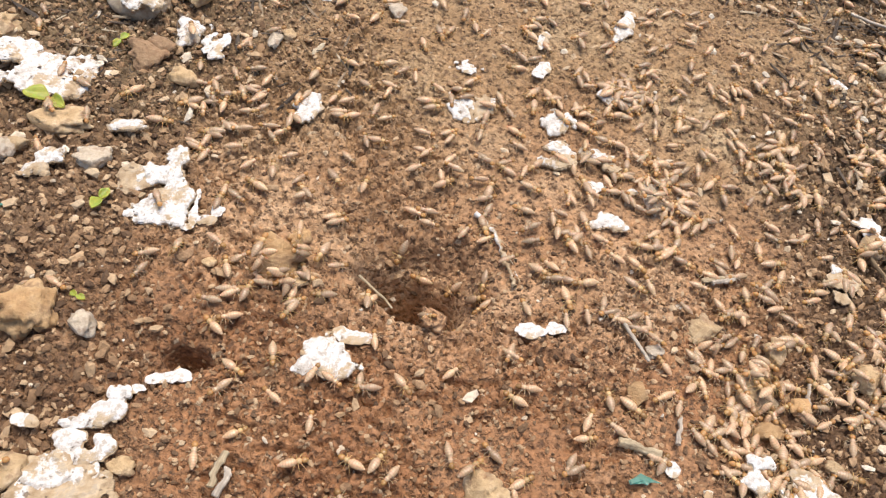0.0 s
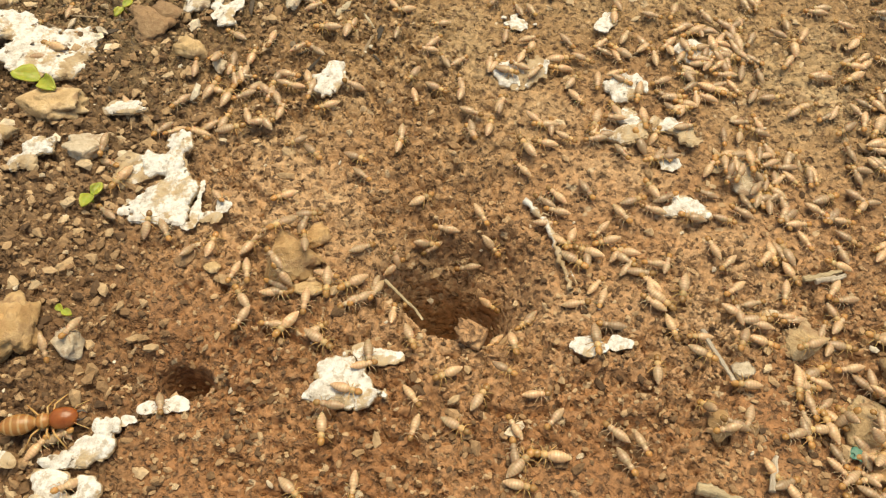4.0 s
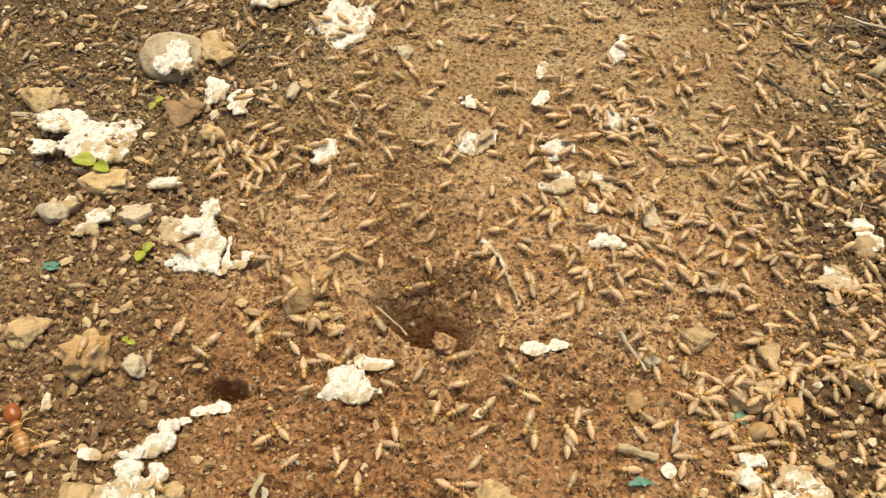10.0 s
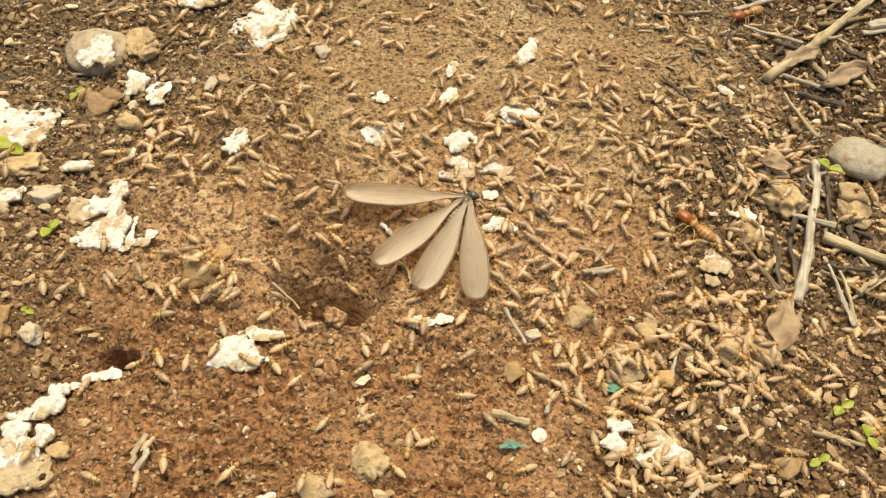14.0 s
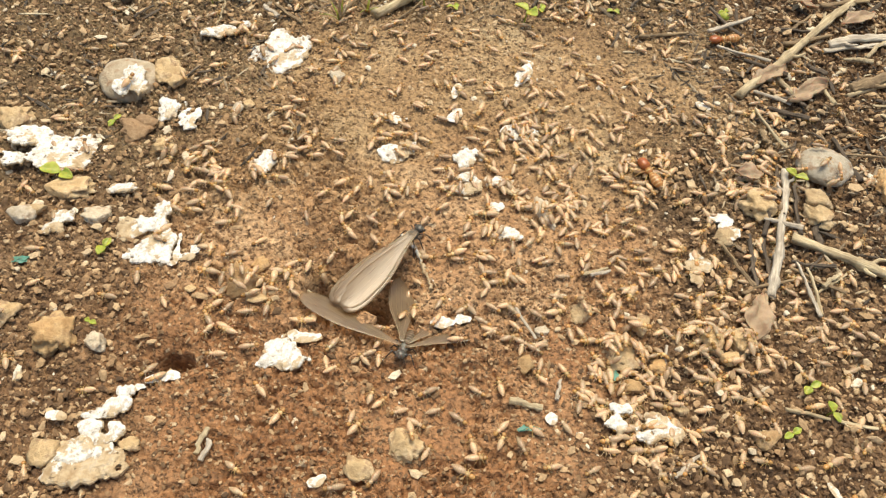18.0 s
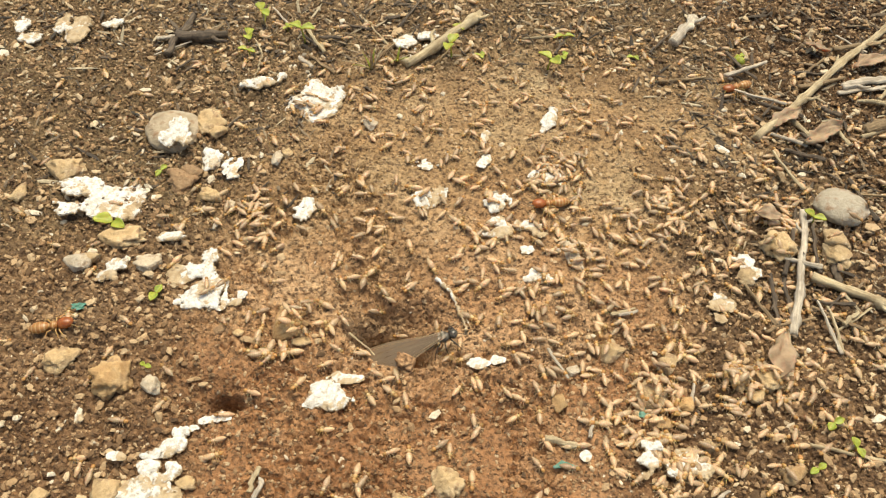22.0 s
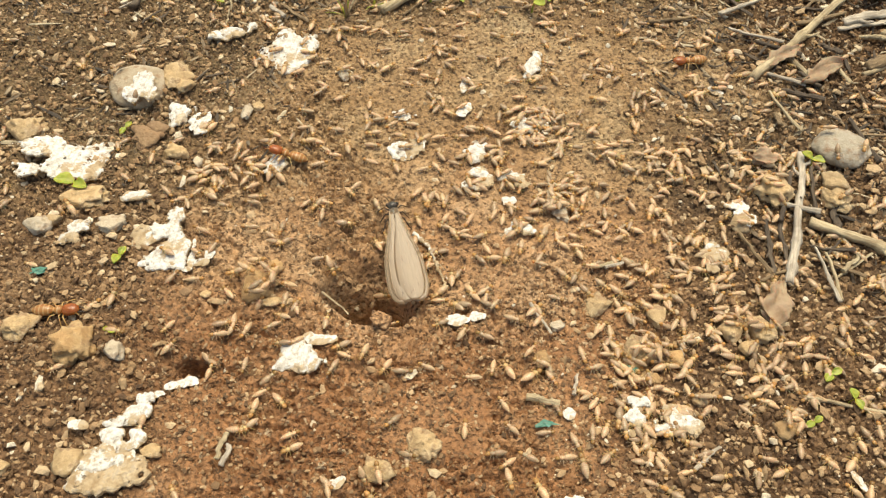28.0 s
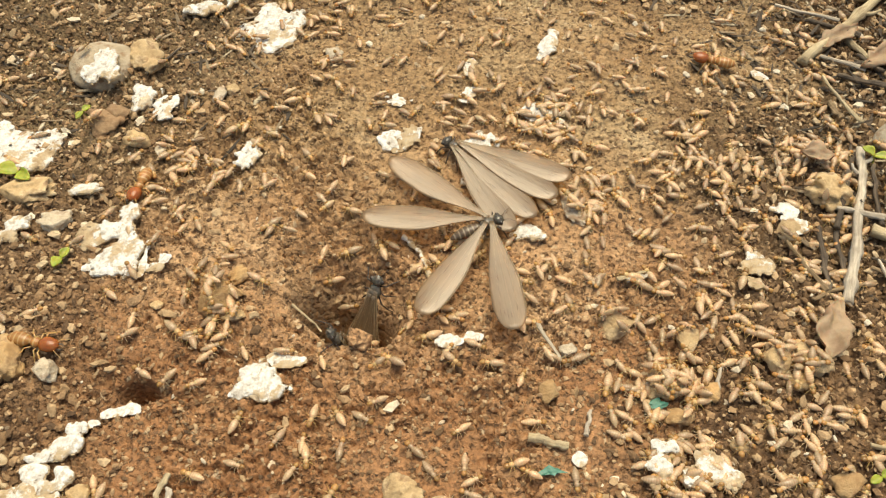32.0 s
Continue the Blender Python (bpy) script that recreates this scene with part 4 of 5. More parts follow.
seedling(94.6, -28.6, 4.2, 290, 130)
seedling(85.4, -33.6, 3.2, 7, 131)
seedling(-42.9, 101.5, 6.1, 84, 132)
seedling(-26.0, 100.8, 6.84, 161, 133)
seedling(17.3, 94.6, 7.4, 238, 134)
seedling(44.9, 88.5, 7.3, 315, 135)
seedling(101.8, 94.3, 4.1, 32, 136)
seedling(-39.2, 109.5, 7.14, 109, 137)
seedling(51.3, 101.2, 5.2, 186, 138)
seedling(-56.5, 46.4, 3.7, 263, 139)
seedling(-47.7, -11.3, 2.6, 340, 140)
rootlet()
# added strip in straw material, in place of the rim's own thin light edge
twig(-3.4, -5.0, 8.0, 0.45, -43, STRAW, 142, 0.0, "straw", "thin pale strip standing in for the light edge of the nest hole")
def grass_tuft(x, y, tall, seed, count=9):
    """A small tuft of half-dry grass: narrow blades that bend outwards."""
    rng = np.random.default_rng(seed)
    root = tagged(new("grass_tuft"), "small tuft of half-dry yellowish grass in the soil", "grass", "grass tufts at the edge of the mound")
    for _ in range(count):
        a, lean, high = rng.uniform(0, 6.283), rng.uniform(0.3, 1.0), tall / 1000 * rng.uniform(0.6, 1.1)
        u = np.linspace(0, 1, 7)
        mid = np.stack([np.cos(a) * lean * high * u**1.5, np.sin(a) * lean * high * u**1.5, high * (u - 0.35 * lean * u * u) - 0.0008], -1)
        side = np.array([-math.sin(a), math.cos(a), 0.2]) * 0.00042
        w = (1 - u**2)[:, None] + 0.08
        fold = np.array([0, 0, 0.00012])
        v = np.concatenate([mid - side * w, mid + fold, mid + side * w, mid - fold])
        f = np.array([[n + k * 7, n + 1 + k * 7, n + 1 + (k + 1) % 4 * 7, n + (k + 1) % 4 * 7] for k in range(4) for n in range(6)])
        part("blade", mesh_from("blade", v, f, (STRAW, GREEN, DRY_LEAF)[rng.integers(0, 3)]), root)
    return seat(root, x / 1000, y / 1000, 0.0, 0)


def berry(x, y, size):
    """A round green seed with its stalk end."""
    r = size / 2000
    v, f = SPHERES[3]
    ob = tagged(new("seed", mesh_from("seed", lumps(v, 5, 0.08) * r, f, GREEN)), "small round green seed lying on the litter", "seed")
    p, q = bent_tube([(0, 0, 0.8 * r), (0.1 * r, 0, 1.15 * r), (0.3 * r, 0.1 * r, 1.35 * r)], 0.14 * r, 0.08 * r, 6)
    part("stalk", mesh_from("stalk", p, q, BARK), ob, "short brown stalk")
    return seat(ob, x / 1000, y / 1000, -0.7 * r, 30, 40)


def root_loop(points, r, seed):
    """A thin dry root that bends over the soil."""
    rng = np.random.default_rng(seed)
    u = np.linspace(0, 1, 22)
    k = np.linspace(0, 1, len(points))
    x, y = np.interp(u, k, [p[0] for p in points]) / 1000, np.interp(u, k, [p[1] for p in points]) / 1000
    x, y = x + 0.0004 * np.sin(u * 9), y + 0.0003 * np.cos(u * 7)
    z = ground_at(x, y) + 0.0012 + 0.0008 * np.sin(u * 3.1) + rng.normal(0, 0.00008, 22)
    v, f = bent_tube(np.stack([x, y, z], -1), r / 1000, r / 1600, 6)
    return tagged(new("dry_root", mesh_from("dry_root", v, f, STRAW)), "thin pale dry root curling over the soil", "root")


grass_tuft(-5.7, 88.0, 9.0, 301)
grass_tuft(1.5, 92.0, 6.0, 302, 6)
grass_tuft(-39.5, 108.0, 8.0, 303, 6)
berry(101.7, 92.3, 2.8)
root_loop([(-40.2, 99.0), (-37.1, 91.1), (-37.3, 86.0), (-38.9, 83.4)], 0.3, 304)
twig(-57.0, 103.2, 15.0, 3.4, 4, DARK_WOOD, 305)
twig(111.6, 64.1, 9.0, 1.5, -72, STRAW, 306)
twig(135.2, 80.0, 18.0, 1.3, 4, BLEACHED, 307)
twig(134.4, 63.8, 16.0, 1.3, 19, STRAW, 308)
plastic_scrap(54.5, -20.7, 3.0, 1.8, 20, 143)
plastic_scrap(36.6, -32.6, 3.4, 1.6, 4, 144)
plastic_scrap(-65.0, 3.0, 3.4, 2.0, 14, 145)
plastic_scrap(-38.6, -48.3, 1.8, 1.3, 10, 146)


def bark_chips():
    """Dark shreds of bark and stalk under the sticks at the edge of the mound."""
    rng = np.random.default_rng(31)
    for n in range(68):
        x, y = (rng.uniform(100, 155), rng.uniform(36, 100)) if n < 36 else (rng.uniform(84, 112), rng.uniform(-4, 24)) if n < 48 else (rng.uniform(-75, 95), rng.uniform(90, 116))
        wood = (DARK_WOOD, STRAW, BARK, DARK_WOOD, BLEACHED)[n % 5]
        twig(x, y, rng.uniform(5, 15), rng.uniform(0.6, 1.4), rng.uniform(0, 180), wood, 500 + n, rng.uniform(0, 0.001), "bark_chip", "shred of dry bark and stalk among dark litter")
    for n in range(6):
        seedling(rng.uniform(-60, 110), rng.uniform(92, 116), rng.uniform(3.5, 5), rng.uniform(0, 360), 700 + n, 2 + n % 2)


bark_chips()


# ---- termites ----
def limbs(root, s, spread, material, thick=0.07, feelers=True):
    """Six legs and two antennae, s the body's length over 4.4 mm."""
    mm = 0.001 * s
    for side in (1, -1):
        for fore, reach in ((0.55, 0.75), (0.2, 0.05), (-0.1, -0.85)):
            pts = [(fore * mm, side * 0.3 * mm, 0.45 * mm), ((fore + reach * 0.35) * mm, side * 0.75 * spread * mm, 0.75 * mm),
                   ((fore + reach * 0.75) * mm, side * 1.15 * spread * mm, 0.3 * mm), ((fore + reach) * mm, side * 1.4 * spread * mm, 0.0)]
            part("leg", mesh_from("leg", *bent_tube(pts, thick * mm, thick * 0.55 * mm), material), root)
        if not feelers:
            continue
        pts = [(1.55 * mm, side * 0.25 * mm, 0.7 * mm), (2.0 * mm, side * 0.55 * mm, 0.85 * mm), (2.5 * mm, side * 0.8 * mm, 0.6 * mm)]
        part("antenna", mesh_from("antenna", *bent_tube(pts, 0.035 * mm, 0.025 * mm), material), root)


def worker(name, label, s, group, feelers=False):
    """A worker termite, head along +x, feet at the origin's height."""
    mm = 0.001 * s
    root = tagged(new(name), label, "termite", group)
    lift = np.array([0, 0, 0.62 * mm])
    v, f = lathe([(px, r * (1 + 0.16 * (px / mm + 1.2))) for px, r in segmented(-2.75 * mm, 0.2 * mm, 0.75 * mm, 19, 8)], 10, 0.8)
    part("abdomen", mesh_from("abdomen", v + lift, f, ABDOMEN), root)
    v, f = lathe(segmented(-0.15 * mm, 0.98 * mm, 0.52 * mm, 8, 3, 0.12), 8, 0.8)
    part("thorax", mesh_from("thorax", v + lift, f, THORAX), root)
    v, f = lathe([(0.75 * mm, 0.04 * mm), (0.82 * mm, 0.32 * mm), (1.02 * mm, 0.48 * mm), (1.35 * mm, 0.51 * mm), (1.62 * mm, 0.42 * mm), (1.8 * mm, 0.24 * mm), (1.88 * mm, 0.05 * mm)], 10, 0.75)
    part("head", mesh_from("head", v + lift * 1.02, f, AMBER), root)
    limbs(root, s, 1.0, LIMB, feelers=feelers)
    return root


def plain_worker(name, label, s, group):
    """A worker of the crowd farther out: its body with the legs, and its head."""
    mm = 0.001 * s
    lift = np.array([0, 0, 0.62 * mm])
    profile = [(px, r * (1 + 0.16 * (px / mm + 1.2))) for px, r in segmented(-2.75 * mm, 0.2 * mm, 0.75 * mm, 13, 6)][:-1]
    profile += [(0.15 * mm, 0.4 * mm), (0.35 * mm, 0.5 * mm), (0.6 * mm, 0.46 * mm), (0.72 * mm, 0.4 * mm), (0.85 * mm, 0.3 * mm), (0.98 * mm, 0.05 * mm)]
    v, f = lathe(profile, 8, 0.82)
    verts, faces, base = [v + lift], [f], len(v)
    for side in (1, -1):
        for fore, reach in ((0.55, 0.75), (0.2, 0.05), (-0.1, -0.85)):
            v, f = bent_tube([(fore * mm, side * 0.3 * mm, 0.45 * mm), ((fore + reach * 0.5) * mm, side * 0.95 * mm, 0.7 * mm), ((fore + reach) * mm, side * 1.4 * mm, 0.0)], 0.07 * mm, 0.04 * mm, 4)
            # each leg grows out of the body's side
            near = int(np.argmin(np.linalg.norm(verts[0] - v[0], axis=1)))
            ring = near // 8 * 8
            faces += [f + base, np.array([[base, base + 1, ring + (near + 1) % 8, near]])]
            verts.append(v)
            base += len(v)
    root = tagged(new(name, mesh_from(name, np.concatenate(verts), np.concatenate(faces), ABDOMEN)), label, "termite", group)
    v, f = lathe([(0.8 * mm, 0.04 * mm), (0.86 * mm, 0.32 * mm), (1.05 * mm, 0.48 * mm), (1.35 * mm, 0.51 * mm), (1.65 * mm, 0.4 * mm), (1.86 * mm, 0.05 * mm)], 8, 0.75)
    part("head", mesh_from("head", v + lift * 1.02, f, AMBER), root)
    return root


def soldier(s):
    mm = 0.001 * s
    root = tagged(new("soldier_termite"), "large soldier termite with a glossy red-brown head and banded abdomen", "termite", "soldier termites")
    lift = np.array([0, 0, 0.7 * mm])
    v, f = lathe(segmented(-2.3 * mm, -0.2 * mm, 0.62 * mm, 21, 9), 12, 0.8)
    part("abdomen", mesh_from("abdomen", v + lift, f, DARK_BANDED), root)
    v, f = lathe(segmented(-0.35 * mm, 0.55 * mm, 0.48 * mm, 9, 3, 0.14), 10, 0.75)
    part("thorax", mesh_from("thorax", v + lift, f, DARK_BANDED), root)
    v, f = lathe([(0.4 * mm, 0.03 * mm), (0.46 * mm, 0.36 * mm), (0.75 * mm, 0.58 * mm), (1.2 * mm, 0.62 * mm), (1.6 * mm, 0.52 * mm), (1.85 * mm, 0.34 * mm), (1.95 * mm, 0.05 * mm)], 14, 0.75)
    part("head", mesh_from("head", v + lift, f, RED_HEAD), root)
    for side in (1, -1):
        pts = [(1.85 * mm, side * 0.22 * mm, 0.68 * mm), (2.15 * mm, side * 0.26 * mm, 0.68 * mm), (2.4 * mm, side * 0.08 * mm, 0.66 * mm)]
        part("mandible", mesh_from("mandible", *bent_tube(pts, 0.09 * mm, 0.02 * mm, 6), BLACK), root, "dark curved mandible")
    limbs(root, s, 1.0, LIMB)
    return root


def wing_mesh(length, width, lead):
    """A long rounded wing along -x with a stiff leading edge and lengthwise folds; lead: the side of that edge."""
    n, m = 26, 13
    u, v = np.meshgrid(np.linspace(0, 1, n), np.linspace(-1, 1, m), indexing="ij")
    half = width / 2 * (0.14 + 0.86 * smooth(0, 0.62, u)) * np.sqrt(np.clip(1 - np.clip((u - 0.72) / 0.285, 0, 1) ** 2.4, 0, 1))
    y = v * half + 0.02 * width * np.sin(u * 9) * (v * lead < 0)
    z = 0.00002 * np.sin(v * 14) * np.clip(u * 2, 0, 1) + 0.0014 * u * u - 0.0003 * (v * lead) ** 2 * u
    top = np.stack([-u * length, y, z + 0.00004], -1).reshape(-1, 3)
    low = np.stack([-u * length, y, z - 0.00004], -1).reshape(-1, 3)
    f = grid_faces(n, m)
    k = n * m
    rim = [i * m for i in range(n)] + [(n - 1) * m + j for j in range(1, m)] + [i * m + m - 1 for i in range(n - 2, -1, -1)] + [j for j in range(m - 2, 0, -1)]
    side = np.array([[a, b, b + k, a + k] for a, b in zip(rim, rim[1:] + rim[:1])])
    return mesh_from("wing", np.concatenate([top, low]), np.concatenate([f, f[:, ::-1] + k, side]), WING)


def wing_veins(wing, length, width, lead):
    """The ribs of a wing: two stiff ones along its leading edge and finer ones that fan out to the tip and the hind edge."""
    for v0, v1, reach, r in ((0.97, 0.97, 0.9, 0.075), (0.82, 0.84, 0.92, 0.045), (0.42, 0.46, 0.95, 0.02), (0.05, 0.05, 0.96, 0.018), (-0.35, -0.55, 0.85, 0.018)):
        pts = []
        for u in np.linspace(0.02, reach, 9):
            half = width / 2 * (0.14 + 0.86 * float(smooth(0, 0.62, u))) * math.sqrt(max(0.0, 1 - min(1.0, max(0.0, (u - 0.72) / 0.285)) ** 2.4))
            v = (v0 + (v1 - v0) * u) * lead
            pts.append((-u * length, v * half, 0.00004 + 0.0014 * u * u - 0.0003 * (v * lead) ** 2 * u))
        part("vein", mesh_from("vein", *bent_tube(pts, r * 0.001, r * 0.0005, 4), VEIN), wing)


def alate():
    """A winged termite, the tip of its head at the origin, looking along +x; its wings hinge on the thorax."""
    mm = 0.001
    root = tagged(new("winged_termite"), "dark winged termite with long tan-grey veined wings", "termite", "winged termites leaving the nest")
    v, f = lathe([(-1.9 * mm, 0.05 * mm), (-1.8 * mm, 0.75 * mm), (-1.3 * mm, 1.2 * mm), (-0.6 * mm, 1.1 * mm), (-0.15 * mm, 0.6 * mm), (0.1 * mm, 0.05 * mm)], 14, 0.75)
    part("head", mesh_from("head", v, f, MARKED), root)
    for side in (1, -1):
        v, f = SPHERES[2]
        part("eye", mesh_from("eye", v * 0.42 * mm + np.array([-0.85, side * 1.05, 0.2]) * mm, f, BLACK), root, "round black eye")
    v, f = lathe(segmented(-4.8 * mm, -1.6 * mm, 1.25 * mm, 13, 3, 0.12), 12, 0.8)
    part("thorax", mesh_from("thorax", v, f, MARKED), root)
    v, f = lathe(segmented(-10.5 * mm, -4.2 * mm, 1.2 * mm, 29, 9, 0.1), 12, 0.72)
    v[:, 2] -= 0.17 * (-4.2 * mm - v[:, 0])
    part("abdomen", mesh_from("abdomen", v, f, ALATE_ABDOMEN), root)
    for side in (1, -1):
        for fore, reach in ((-2.0, 1.6), (-3.0, -0.6), (-3.9, -2.8)):
            pts = [(fore * mm, side * 0.6 * mm, -0.5 * mm), ((fore + reach * 0.4) * mm, side * 1.9 * mm, 0.1 * mm),
                   ((fore + reach * 0.8) * mm, side * 2.7 * mm, -1.2 * mm), ((fore + reach) * mm, side * 3.3 * mm, -2.2 * mm)]
            part("leg", mesh_from("leg", *bent_tube(pts, 0.17 * mm, 0.09 * mm, 5), BLACK), root)
        pts = [(-0.2 * mm, side * 0.4 * mm, 0.1 * mm), (0.8 * mm, side * 1.0 * mm, 0.5 * mm), (1.9 * mm, side * 1.7 * mm, 0.1 * mm)]
        part("antenna", mesh_from("antenna", *bent_tube(pts, 0.08 * mm, 0.05 * mm, 4), BLACK), root)
    wings = []
    for place, (wx, wy, lead, length) in enumerate(((-2.6, 0.55, 1, 24.0), (-3.5, 0.5, 1, 22.8), (-3.5, -0.5, -1, 22.8), (-2.6, -0.55, -1, 24.0))):
        wing = part("wing", wing_mesh(length * mm, 5.7 * mm, lead), root)
        wing_veins(wing, length * mm, 5.7 * mm, lead)
        wing.matrix_basis = pose(wx * mm, wy * mm, (0.85 + 0.16 * (place if place < 2 else 4 - place)) * mm)
        wings.append((wing, wx * mm, wy * mm, (0.85 + 0.16 * (place if place < 2 else 4 - place)) * mm))
    return root, wings


